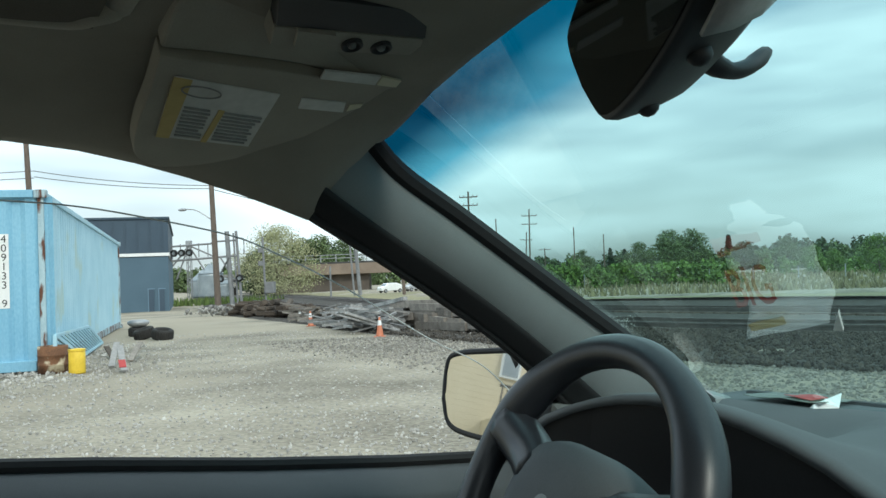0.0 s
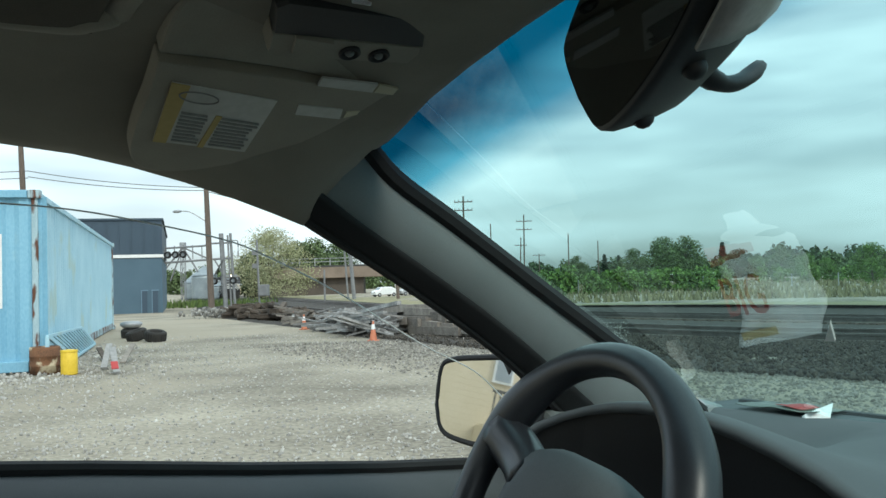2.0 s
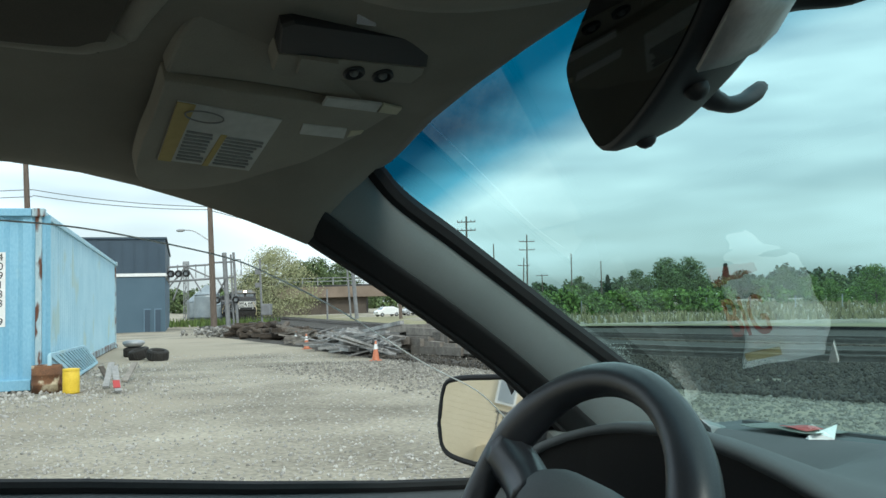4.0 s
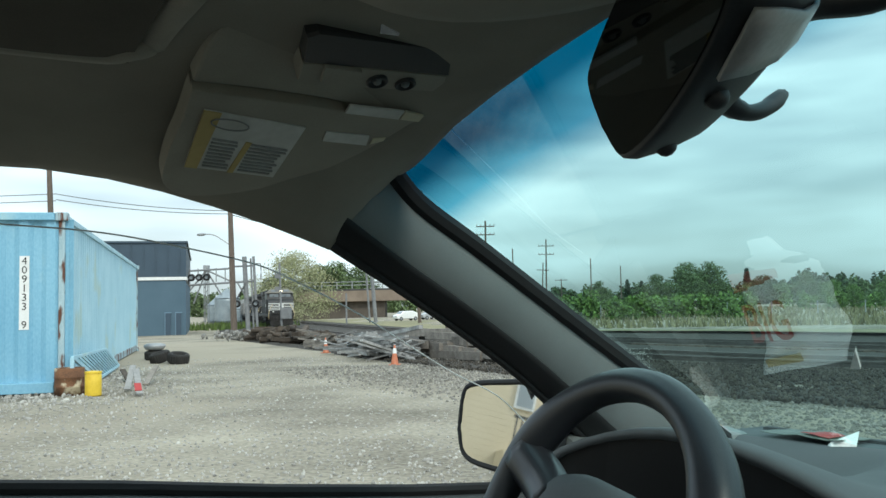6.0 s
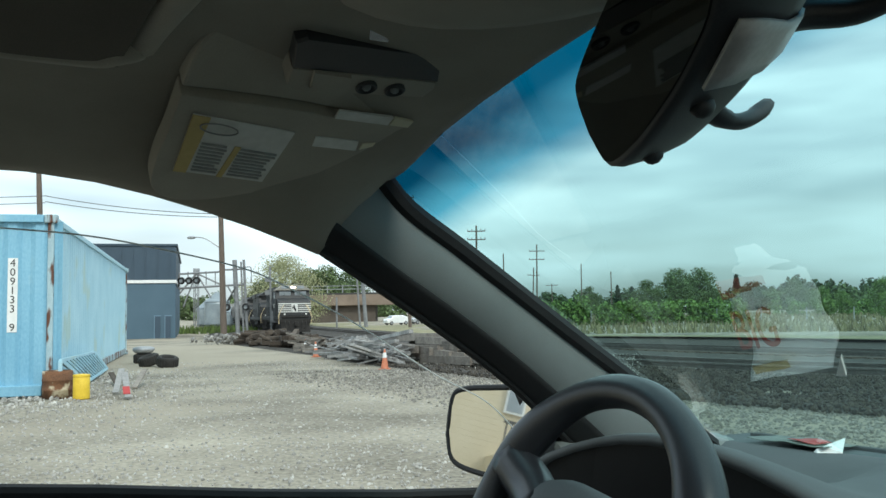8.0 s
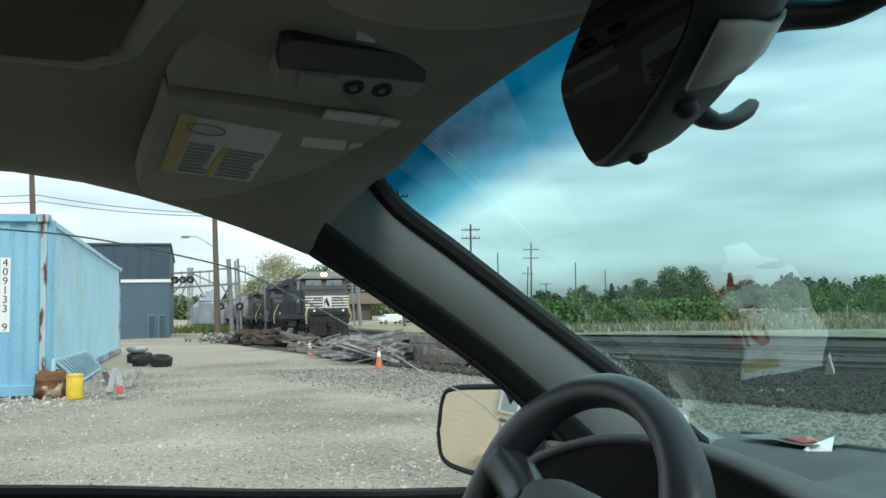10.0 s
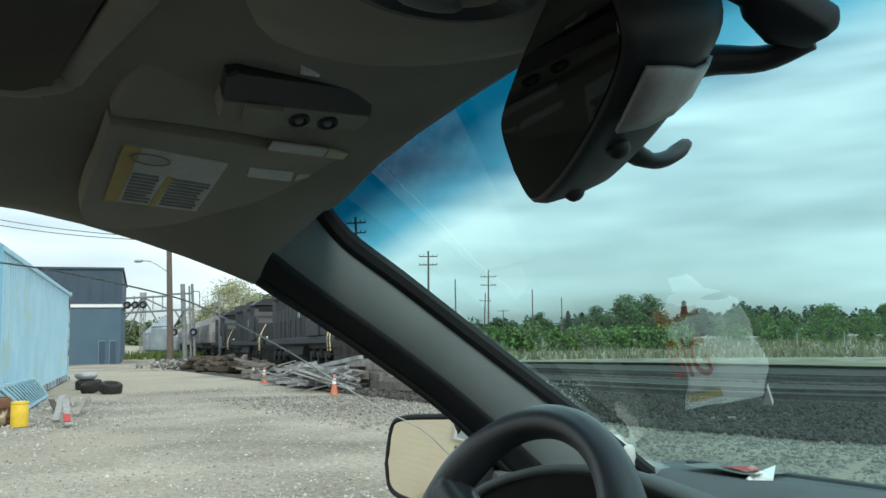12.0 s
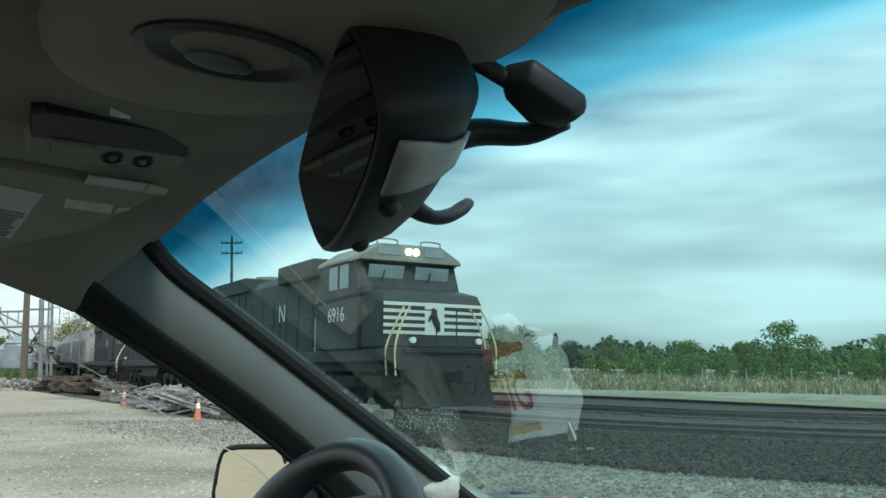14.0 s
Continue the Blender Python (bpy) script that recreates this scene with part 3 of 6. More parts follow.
    for x in (-0.115, 0.115):
        part("headlight", rod(bmesh.new(), (x, -2.7, 4.3), (x, -2.585, 4.3), 0.095, 0.1, 16), "headlight" if lead else pane_mat, cab, "lit round headlight" if lead else "")
    for x in (-0.72, 0.72):
        rot = Matrix.Rotation(radians(-16), 3, "X")
        part("windscreen", bmbox((x, -2.80, 3.64), (1.08, 0.03, 0.56), rot), pane_mat, cab, bevel=0.02)
        part("wiper", bar(bmesh.new(), (x, -2.78, 3.92), (x + 0.15, -2.70, 3.5), 0.025), "black", cab)
    for sx in (-1, 1):
        for y in (-3.6, -4.35):
            part("side_window", bmbox((sx * 1.60, y, 3.62), (0.04, 0.58, 0.66)), pane_mat, cab)
        part("window_visor", bmbox((sx * 1.62, -3.95, 4.02), (0.22, 1.7, 0.04)), roof_mat, cab)
        if lead:
            letters("road_number", "6916", 0.58, "loco_white", cab, pose(sx * 1.632, -4.1, 2.55, 90, 0, 90 * sx), label="white road number")
    # engine hood
    bm = bmesh.new()
    prof = [(-1.12, 1.6), (1.12, 1.6), (1.12, 4.0), (0.85, 4.3), (-0.85, 4.3), (-1.12, 4.0)]
    loft(bm, [[(x, y, z) for x, z in prof] for y in (-5.4, -18.9)])
    hood = part("hood", bm, "loco", L, bevel=0.03)
    bm = bmesh.new()
    box(bm, (0, -8.2, 4.2), (2.7, 3.2, 0.6))
    box(bm, (0, -15.8, 4.25), (2.6, 4.4, 0.55))
    part("radiator", bm, "loco", hood, "wide radiator housing on the hood", bevel=0.05)
    for y in (-14.4, -15.8, -17.2):
        part("fan", rod(bmesh.new(), (0, y, 4.5), (0, y, 4.66), 0.62, 0.58, 18), roof_mat, hood)
    part("exhaust", bmbox((0, -11.4, 4.4), (0.9, 0.5, 0.35)), "loco_under", hood)
    for k in range(10):
        for sx in (-1, 1):
            part("hood_door", bmbox((sx * 1.125, -6.4 - k * 1.2, 2.6), (0.03, 1.1, 1.7)), "loco", hood)
    for k in range(5):
        for sx in (-1, 1):
            part("louvre", bmbox((sx * 1.14, -14.2 - k * 0.8, 3.6), (0.04, 0.62, 0.55)), "black", hood)
    for sx in (-1, 1):
        letters("lettering", "N", 0.9, "loco_white", hood, pose(sx * 1.15, -9.8, 2.9, 90, 0, 90 * sx))
    # walkway rails
    for sx in (-1, 1):
        for k in range(9):
            y = -6.0 - k * 1.55
            part("stanchion", rod(bmesh.new(), (sx * 1.46, y, 1.58), (sx * 1.46, y, 2.6), 0.02, seg=6), "hand_yellow" if k == 0 else "loco", L)
        part("handrail", rod(bmesh.new(), (sx * 1.46, -5.7, 2.6), (sx * 1.46, -18.6, 2.6), 0.02, seg=6), "loco", L)
        for dx in (0.0, 0.42):
            part("step_rail", tube(bmesh.new(), smooth_path([(sx * 1.48, -0.68 - dx * 1.2, 0.9), (sx * 1.5, -0.68 - dx * 1.2, 1.6), (sx * (1.3 - dx * 0.1), -0.72 - dx, 2.2), (sx * (1.05 - dx * 0.1), -0.75 - dx, 2.65)], 4), 0.026, 6), "hand_yellow", L, "cream handrail by the steps")
        part("front_rail", tube(bmesh.new(), [(sx * 0.3, -0.72, 1.58), (sx * 0.3, -0.72, 2.55), (sx * 1.0, -0.72, 2.55)], 0.024, 6), "black", L)
        for z in (0.45, 0.75, 1.05):
            part("step", bmbox((sx * 1.35, -0.85, z), (0.4, 0.4, 0.04)), "loco_under", L)
        part("ditch_light", rod(bmesh.new(), (sx * 0.98, -0.8, 1.78), (sx * 0.98, -0.68, 1.78), 0.07, 0.08, 14), "headlight_far", L, "small round lamp above the pilot")
    part("anticlimber", bmbox((0, -0.8, 1.52), (2.5, 0.3, 0.12)), "loco_under", L, bevel=0.02)
    part("fuel_tank", loft(bmesh.new(), [[(x, y, z) for x, z in ((-1.3, 1.15), (1.3, 1.15), (1.4, 0.7), (1.0, 0.3), (-1.0, 0.3), (-1.4, 0.7))] for y in (-7.6, -12.3)]), "loco_under", L, bevel=0.04)
    for yc in (-4.3, -15.6):
        bm = bmesh.new()
        for sx in (-1, 1):
            box(bm, (sx * 1.12, yc, 0.72), (0.18, 4.6, 0.3))
            for dy in (-1.7, 0, 1.7):
                box(bm, (sx * 1.15, yc + dy, 0.52), (0.22, 0.4, 0.42))
            for dy in (-0.85, 0.85):
                rod(bm, (sx * 1.2, yc + dy, 0.6), (sx * 1.2, yc + dy, 1.0), 0.14, seg=10)
        truck = part("truck", bm, "loco_under", L, bevel=0.02)
        for dy in (-1.7, 0, 1.7):
            bm = rod(bmesh.new(), (-0.8, 0, 0), (0.8, 0, 0), 0.09, seg=8)
            for sx in (-0.74, 0.74):
                rod(bm, (sx - 0.06, 0, 0), (sx + 0.06, 0, 0), 0.51, seg=20)
                box(bm, (sx * 1.09, 0, 0.2), (0.02, 0.12, 0.25))
            ax = part("wheelset", bm, "loco_under", L)
            ax.location = (0, yc + dy, 0.51)
            AXLES.append(ax)
    return L


AXLES = []


def freight_car(name, label, style, length):
    C = thing(name, Matrix.Identity(4), label, "freight car", "freight cars")
    mat = "hopper" if style != "tank" else "freight_black"
    if style == "tank":
        part("tank", lathe(bmesh.new(), [(0.02, -length / 2 + 0.9), (0.9, -length / 2 + 1.0), (1.5, -length / 2 + 1.5), (1.5, length / 2 - 1.5), (0.9, length / 2 - 1.0), (0.02, length / 2 - 0.9)], 22, Matrix.Translation((0, -length / 2, 2.6)) @ Matrix.Rotation(radians(90), 4, "X")), mat, C, smooth=True)
        part("dome", rod(bmesh.new(), (0, -length / 2, 4.0), (0, -length / 2, 4.5), 0.45, seg=14), mat, C)
    else:
        prof = [(-1.5, 1.5), (1.5, 1.5), (1.55, 3.6), (1.2, 4.4), (0.5, 4.65), (-0.5, 4.65), (-1.2, 4.4), (-1.55, 3.6)] if style == "hopper" else [(-1.5, 1.2), (1.5, 1.2), (1.5, 3.6), (1.42, 3.6), (1.42, 3.3), (-1.42, 3.3), (-1.42, 3.6), (-1.5, 3.6)]
        body = part("body", loft(bmesh.new(), [[(x, y, z) for x, z in prof] for y in (-0.9, -length + 0.9)]), mat, C, bevel=0.03)
        for sx in (-1, 1):
            for k in range(int(length / 1.25) - 1):
                part("rib", bmbox((sx * 1.56, -1.4 - k * 1.25, 2.55), (0.08, 0.1, 2.1)), mat, body)
        if style == "hopper":
            for k in range(3):
                y = -length * (0.25 + 0.25 * k)
                part("chute", loft(bmesh.new(), [[(-1.3, y - 1.7, 1.5), (1.3, y - 1.7, 1.5), (1.3, y + 1.7, 1.5), (-1.3, y + 1.7, 1.5)], [(-0.4, y - 0.4, 0.5), (0.4, y - 0.4, 0.5), (0.4, y + 0.4, 0.5), (-0.4, y + 0.4, 0.5)]]), mat, C)
    part("sill", bmbox((0, -length / 2, 1.0), (2.2, length - 0.8, 0.25)), "loco_under", C)
    part("coupler", bmbox((0, -length / 2, 0.88), (0.25, length + 0.4, 0.25)), "loco_under", C)
    for y in (-2.0, -length + 2.0):
        bm = bmesh.new()
        for sx in (-1, 1):
            box(bm, (sx * 1.0, y, 0.55), (0.15, 2.0, 0.32))
        part("truck", bm, "loco_under", C, bevel=0.02)
        for dy in (-0.9, 0.9):
            bm = bmesh.new()
            for sx in (-0.74, 0.74):
                rod(bm, (sx - 0.06, 0, 0), (sx + 0.06, 0, 0), 0.46, seg=16)
            rod(bm, (-0.8, 0, 0), (0.8, 0, 0), 0.08, seg=8)
            w = part("wheelset", bm, "loco_under", C)
            w.location = (0, y + dy, 0.46)
    return C


TRAIN = []  # (thing, metres behind the front, length)
TRAIN.append((locomotive("locomotive", "black freight locomotive with white nose stripes and lit headlights", True), 0.0, 20.0))
TRAIN.append((locomotive("locomotive", "grimy black trailing locomotive behind the lead unit", False), 21.4, 20.0))
TRAIN.append((locomotive("locomotive", "grimy black third locomotive ahead of the wagons", False), 42.4, 20.0))
at = 63.4
hop, tank, gon = None, None, None
for style, ln in (("hopper", 15.5), ("hopper", 15.5), ("tank", 15.0), ("gondola", 16.0), ("hopper", 15.5), ("tank", 15.0), ("gondola", 16.0), ("hopper", 15.5)):
    label = {"hopper": "grey covered hopper wagon streaked with rust", "tank": "black tank wagon with a low dome", "gondola": "grey open gondola wagon, rust-stained"}[style]
    first = {"hopper": hop, "tank": tank, "gondola": gon}[style]
    if first is None:
        C = freight_car(style + "_wagon", label, style, ln)
        hop, tank, gon = (C if style == "hopper" else hop), (C if style == "tank" else tank), (C if style == "gondola" else gon)
    else:
        C = copy_thing(first, Matrix.Identity(4))
    TRAIN.append((C, at, ln))
    at += ln + 0.5
def front_s(t):
    """Metres from the lead unit's front to the end point: the train brakes gently."""
    u = 14 - t
    return -0.5 + 8.7 * u + 0.25 * u * u


def rolling_pose(front_s, length):
    """The pose of a vehicle whose front stands at front_s, carried by its two ends."""
    a, _ = trk(front_s + 2.5)
    b, _ = trk(front_s + length - 2.5)
    d = (a - b).normalized()
    p = a + d * 2.5
    return pose(p.x, p.y, p.z + 0.195, math.degrees(math.asin(d.z)), 0, math.degrees(math.atan2(-d.x, d.y)))


# ---- the yard ----
CN = Vector((-7.13, 11.58, 0))           # near right foot of the container
CD = Vector((-13.12, 24.96, 0)) - CN
CLEN = CD.length
CROT = math.degrees(math.atan2(-CD.x, CD.y))


def container():
    """A freight container: +Y along its length, x = 0 its right side, -2.44 its left."""
    W, H = 2.44, 2.60
    C = thing("shipping_container", pose(CN.x, CN.y, 0, 0, 0, CROT), "weathered light-blue corrugated steel shipping container with rusty corner posts", "container")
    bm = bmesh.new()   # corrugated long sides
    for x, sg in ((-0.05, 1), (-W + 0.05, -1)):
        prof, y = [], 0.14
        while y < CLEN - 0.2:
            prof += [(x, y), (x, y + 0.07), (x - 0.045 * sg, y + 0.138), (x - 0.045 * sg, y + 0.208)]
            y += 0.278
        sheet(bm, [[(px, py, 0.16) for px, py in prof], [(px, py, H - 0.08) for px, py in prof]], 0.004)
    part("side_panel", bm, "container_blue", C, "faded blue corrugated side")
    bm = bmesh.new()
    prof, x = [], -W + 0.02
    while x < -0.1:
        prof += [(x, 0.03), (x + 0.11, 0.03), (x + 0.18, 0.075), (x + 0.29, 0.075), (x + 0.36, 0.03)]
        x += 0.36
    sheet(bm, [[(px, py, 0.14) for px, py in prof], [(px, py, H - 0.1) for px, py in prof]], 0.004)
    part("end_panel", bm, "container_end_shaded", C, "blue corrugated end wall, coloured darker for its shaded side")
    part("end_panel", bmbox((-W / 2, CLEN - 0.05, H / 2), (W - 0.2, 0.05, H - 0.2)), "container_blue", C)
    part("roof_panel", bmbox((-W / 2, CLEN / 2, H - 0.03), (W - 0.14, CLEN - 0.2, 0.03)), "container_blue", C)
    part("floor_panel", bmbox((-W / 2, CLEN / 2, 0.14), (W - 0.14, CLEN - 0.2, 0.05)), "tie", C)
    for x in (-0.06, -W + 0.06):
        part("top_rail", bmbox((x, CLEN / 2, H - 0.05), (0.08, CLEN - 0.2, 0.09)), "container_blue", C, bevel=0.008)
        part("bottom_rail", bmbox((x, CLEN / 2, 0.11), (0.06, CLEN - 0.2, 0.16)), "container_rust", C, bevel=0.008)
        for y in (0.07, CLEN - 0.07):
            post = part("corner_post", bmbox((x, y, H / 2), (0.085, 0.10, H - 0.2)), "container_rust", C, "rust-streaked corner post", bevel=0.012)
            for z in (0.06, H - 0.06):
                part("corner_casting", bmbox((x, y, z), (0.17, 0.178, 0.12)), "container_rust", post, bevel=0.012)
    for y in (0.02, CLEN - 0.02):
        part("end_rail", bmbox((-W / 2, y, H - 0.06), (W - 0.3, 0.1, 0.11)), "container_end_shaded", C, bevel=0.01)
        part("end_rail", bmbox((-W / 2, y, 0.10), (W - 0.3, 0.1, 0.15)), "container_end_shaded", C, bevel=0.01)
    strip = part("number_strip", bmbox((-0.55, 0.022, 1.45), (0.13, 0.006, 1.05)), "white_paint", C, "white strip with a black vertical number")
    for k, ch in enumerate("409133 9"):
        if ch != " ":
            letters("digit", ch, 0.15, "black", strip, pose(-0.55, 0.017, 1.90 - k * 0.13, 90, 0, 0), 0.001)
    return C


container()


def on_c(x, y, z=0):
    """A place in the container's own axes, as world coordinates."""
    return pose(CN.x, CN.y, 0, 0, 0, CROT) @ Vector((x, y, z))


# drum, canister, frame, boards and tyres beside the container
p = Vector((-6.98, 11.45, 0))
drum = thing("rusty_drum", Matrix.Translation(p), "small rusty steel drum with peeling cream paint", "drum")
part("shell", lathe(bmesh.new(), [(0.2, 0), (0.2, 0.11), (0.208, 0.12), (0.2, 0.13), (0.2, 0.24), (0.208, 0.25), (0.2, 0.26), (0.2, 0.37), (0.19, 0.38), (0.18, 0.36)], 22), "drum_paint", drum, smooth=True)
part("lid", lathe(bmesh.new(), [(0.185, 0.35), (0.185, 0.365)], 20), "rust", drum)
p = Vector((-6.52, 11.28, 0))
can = thing("yellow_canister", Matrix.Translation(p) @ Matrix.Diagonal((0.85, 0.85, 0.8, 1)), "dented yellow steel canister standing on the gravel", "canister")
part("body", lathe(bmesh.new(), [(0.125, 0), (0.13, 0.02), (0.13, 0.36), (0.122, 0.38), (0.12, 0.40)], 20), "yellow", can, smooth=True)
part("lid", lathe(bmesh.new(), [(0.13, 0.38), (0.133, 0.385), (0.133, 0.42), (0.05, 0.43)], 20), "yellow", can)
rack = thing("metal_rack", pose(CN.x, CN.y, 0, 0, 0, CROT), "pale blue welded steel rack leaning against the container", "rack")
RU = [Vector((0.12, -0.203, 0.518)), Vector((0.12, 4.186, 0.469))]
RL = [Vector((0.231, 1.876, 0.06)), Vector((0.204, 5.875, 0.06))]
for a_, b_ in ((RU[0], RU[1]), (RL[0], RL[1]), (RU[0], RL[0]), (RU[1], RL[1])):
    part("frame_rail", bar(bmesh.new(), a_, b_, 0.04), "container_blue", rack)
for k in range(12):
    u = (k + 0.5) / 12
    part("slat", bar(bmesh.new(), RU[0].lerp(RU[1], u), RL[0].lerp(RL[1], u), 0.022), "container_blue", rack)
for q in RU:
    part("leg", bar(bmesh.new(), (q.x, q.y, 0), q, 0.05), "container_blue", rack)
for (x, y), (x2, y2), z, mat, lab_, nm in (((-6.32, 11.83), (-6.50, 12.33), 0.34, "hopper", "weathered grey-white board propped on end", "board"), ((-5.76, 11.14), (-6.11, 11.69), 0.33, "hopper", "dirty white board with a faded red patch", "board"), ((-6.50, 12.73), (-6.79, 13.63), 0.25, "tie_grey", "grey weathered plank propped on stones", "plank"), ((-7.03, 13.21), (-7.54, 13.91), 0.18, "tie", "dark weathered plank beside the container", "plank")):
    b_ = thing(nm, Matrix.Identity(4), lab_, "board", "scrap boards")
    part("plank", bar(bmesh.new(), (x, y, 0.03), (x2, y2, z), 0.085, 0.025), mat, b_)
    if "faded red" in lab_:
        part("red_patch", bar(bmesh.new(), Vector((x, y, 0.03)).lerp(Vector((x2, y2, z)), 0.12) + Vector((0.0, -0.022, 0.01)), Vector((x, y, 0.03)).lerp(Vector((x2, y2, z)), 0.4) + Vector((0.0, -0.022, 0.01)), 0.09, 0.012), "ink_red", b_)


def tyre(loc, rot, label):
    T = thing("tyre", Matrix.Translation(loc) @ Euler([radians(a) for a in rot]).to_matrix().to_4x4() @ Matrix.Diagonal((0.68, 0.68, 1.1, 1)), label, "tyre", "old tyres")
    bm = bmesh.new()
    prof = [(0.19, -0.085), (0.27, -0.105), (0.325, -0.085), (0.335, 0), (0.325, 0.085), (0.27, 0.105), (0.19, 0.085), (0.185, 0)]
    rows = []
    for k in range(26):
        a = 2 * math.pi * k / 25
        rows.append([(r * math.cos(a), r * math.sin(a), z) for r, z in prof])
    loft(bm, rows, False)
    part("carcass", bm, "tyre", T, smooth=True)
    for k in range(24):
        a = 2 * math.pi * k / 24
        part("tread_block", bmbox((0.335 * math.cos(a), 0.335 * math.sin(a), 0), (0.022, 0.055, 0.14), Matrix.Rotation(a, 3, "Z")), "tyre", T)
    return T


tyre((-8.59, 18.21, 0.13), (10, 6, 20), "worn black tyre lying on the gravel")
tyre((-9.19, 18.54, 0.14), (16, -8, -20), "worn black tyre lying tilted beside another")
tyre((-9.97, 19.82, 0.12), (4, 0, 0), "worn black tyre lying flat")
pail = thing("steel_bowl", Matrix.Translation((-9.97, 19.82, 0.235)), "dented bright steel bowl on a tyre", "bowl")
part("bowl", lathe(bmesh.new(), [(0.05, 0.0), (0.2, 0.02), (0.26, 0.09), (0.25, 0.14), (0.16, 0.17), (0.02, 0.175)], 20), "grey_steel", pail, smooth=True)


def cone(loc, lean, label):
    C = thing("traffic_cone", Matrix.Translation(loc) @ Euler((radians(lean), radians(lean * 0.6), 0)).to_matrix().to_4x4() @ Matrix.Diagonal((0.56, 0.56, 0.56, 1)), label, "traffic cone", "traffic cones")
    part("base", bmbox((0, 0, 0.02), (0.38, 0.38, 0.04)), "cone", C, bevel=0.01)
    part("body", lathe(bmesh.new(), [(0.15, 0.04), (0.13, 0.07), (0.03, 0.70), (0.02, 0.71)], 20), "cone", C, smooth=True)
    part("collar", lathe(bmesh.new(), [(0.079, 0.42), (0.051, 0.60)], 20), "white_paint", C, "dirty white reflective collar")
    return C


cone((-3.45, 16.87, 0), 2, "faded orange traffic cone with a white collar")
cone((-6.34, 21.97, 0), -3, "faded orange traffic cone beside scrap metal")
cone((-7.39, 24.45, 0), 4, "faded orange traffic cone, leaning")


def heap(name, label, category, a, b, width, height, n, make, kind="stuff"):
    """A heap of long pieces between a and b."""
    rnd = random.Random(n)
    a, b = Vector(a), Vector(b)
    d = (b - a).normalized()
    nrm = Vector((-d.y, d.x, 0))
    bm = bmesh.new()
    for i in range(n):
        u, v, w = rnd.random(), rnd.gauss(0, 0.3), rnd.random()
        c = a.lerp(b, u) + nrm * v * width + Vector((0, 0, 0.08 + w * height * max(0.15, 1 - abs(v) * 1.2)))
        make(bm, rnd, c, d, nrm)
    bmesh.ops.recalc_face_normals(bm, faces=bm.faces)
    return bm


def scrap_piece(bm, rnd, c, d, n):
    ang = rnd.gauss(0.2, 0.7)
    e = Vector((math.cos(ang) * d.x - math.sin(ang) * d.y, math.sin(ang) * d.x + math.cos(ang) * d.y, rnd.gauss(0, 0.16))).normalized()
    ln = rnd.uniform(0.4, 1.6)
    w = rnd.choice((0.035, 0.05, 0.07, 0.11))
    a_, b_ = c - e * ln / 2, c + e * ln / 2
    a_.z, b_.z = max(a_.z, 0.04), max(b_.z, 0.04)
    bar(bm, a_, b_, w, rnd.choice((0.03, 0.05, 0.05)))


def tie_piece(bm, rnd, c, d, n):
    ang = rnd.gauss(0.0, 0.12)
    e = Vector((math.cos(ang) * d.x - math.sin(ang) * d.y, math.sin(ang) * d.x + math.cos(ang) * d.y, rnd.gauss(0, 0.02)))
    ln = rnd.uniform(2.2, 2.7)
    bar(bm, c - e * ln / 2, c + e * ln / 2, 0.22, 0.17)


def log_piece(bm, rnd, c, d, n):
    ang = rnd.gauss(0.3, 0.9)
    e = Vector((math.cos(ang) * d.x - math.sin(ang) * d.y, math.sin(ang) * d.x + math.cos(ang) * d.y, rnd.gauss(0, 0.15)))
    ln = rnd.uniform(0.4, 1.6)
    if rnd.random() < 0.5:
        bar(bm, c - e * ln / 2, c + e * ln / 2, 0.15, 0.12)
    else:
        rod(bm, c - e * ln / 2, c + e * ln / 2, rnd.uniform(0.05, 0.13), seg=8)


for nm, lb, mat, args in (
        ("scrap_heap", "heap of tangled grey scrap metal posts and angle bars", "scrap", ((-5.6, 21.6, 0), (-3.5, 17.9, 0), 0.75, 0.5, 95, scrap_piece)),
        ("sleeper_stack", "stacked dark weathered railway sleepers", "tie_grey", ((-3.4, 20.6, 0), (-1.0, 16.9, 0), 1.0, 0.5, 40, tie_piece)),
        ("timber_heap", "dark heap of old sleepers, logs and pipes", "tie", ((-12.1, 33.2, 0), (-8.6, 27.6, 0), 0.9, 0.42, 130, log_piece)),
        ("scrap_heap", "small heap of pale broken timber and pipes", "tie_grey", ((-8.4, 27.0, 0), (-6.0, 22.6, 0), 0.6, 0.38, 45, scrap_piece))):
    ob = part(nm, heap(nm, lb, "heap", *args), mat, None, lb)
    tagged(ob, category="scrap heap", kind="stuff")
beam_end = thing("steel_beam", Matrix.Identity(4), "long pale steel post resting across the scrap heap", "post")
part("post", bar(bmesh.new(), (-5.6, 21.0, 0.25), (-3.1, 17.9, 0.72), 0.10, 0.08), "scrap", beam_end)
stones("rubble_heap", 900, lambda r: (-13.0 + r.gauss(0, 0.7), 34.5 + r.gauss(0, 0.8), max(0, 0.3 - 0.2 * abs(r.gauss(0, 1)))), (0.03, 0.10), "concrete", "heap of grey broken concrete", "rubble")

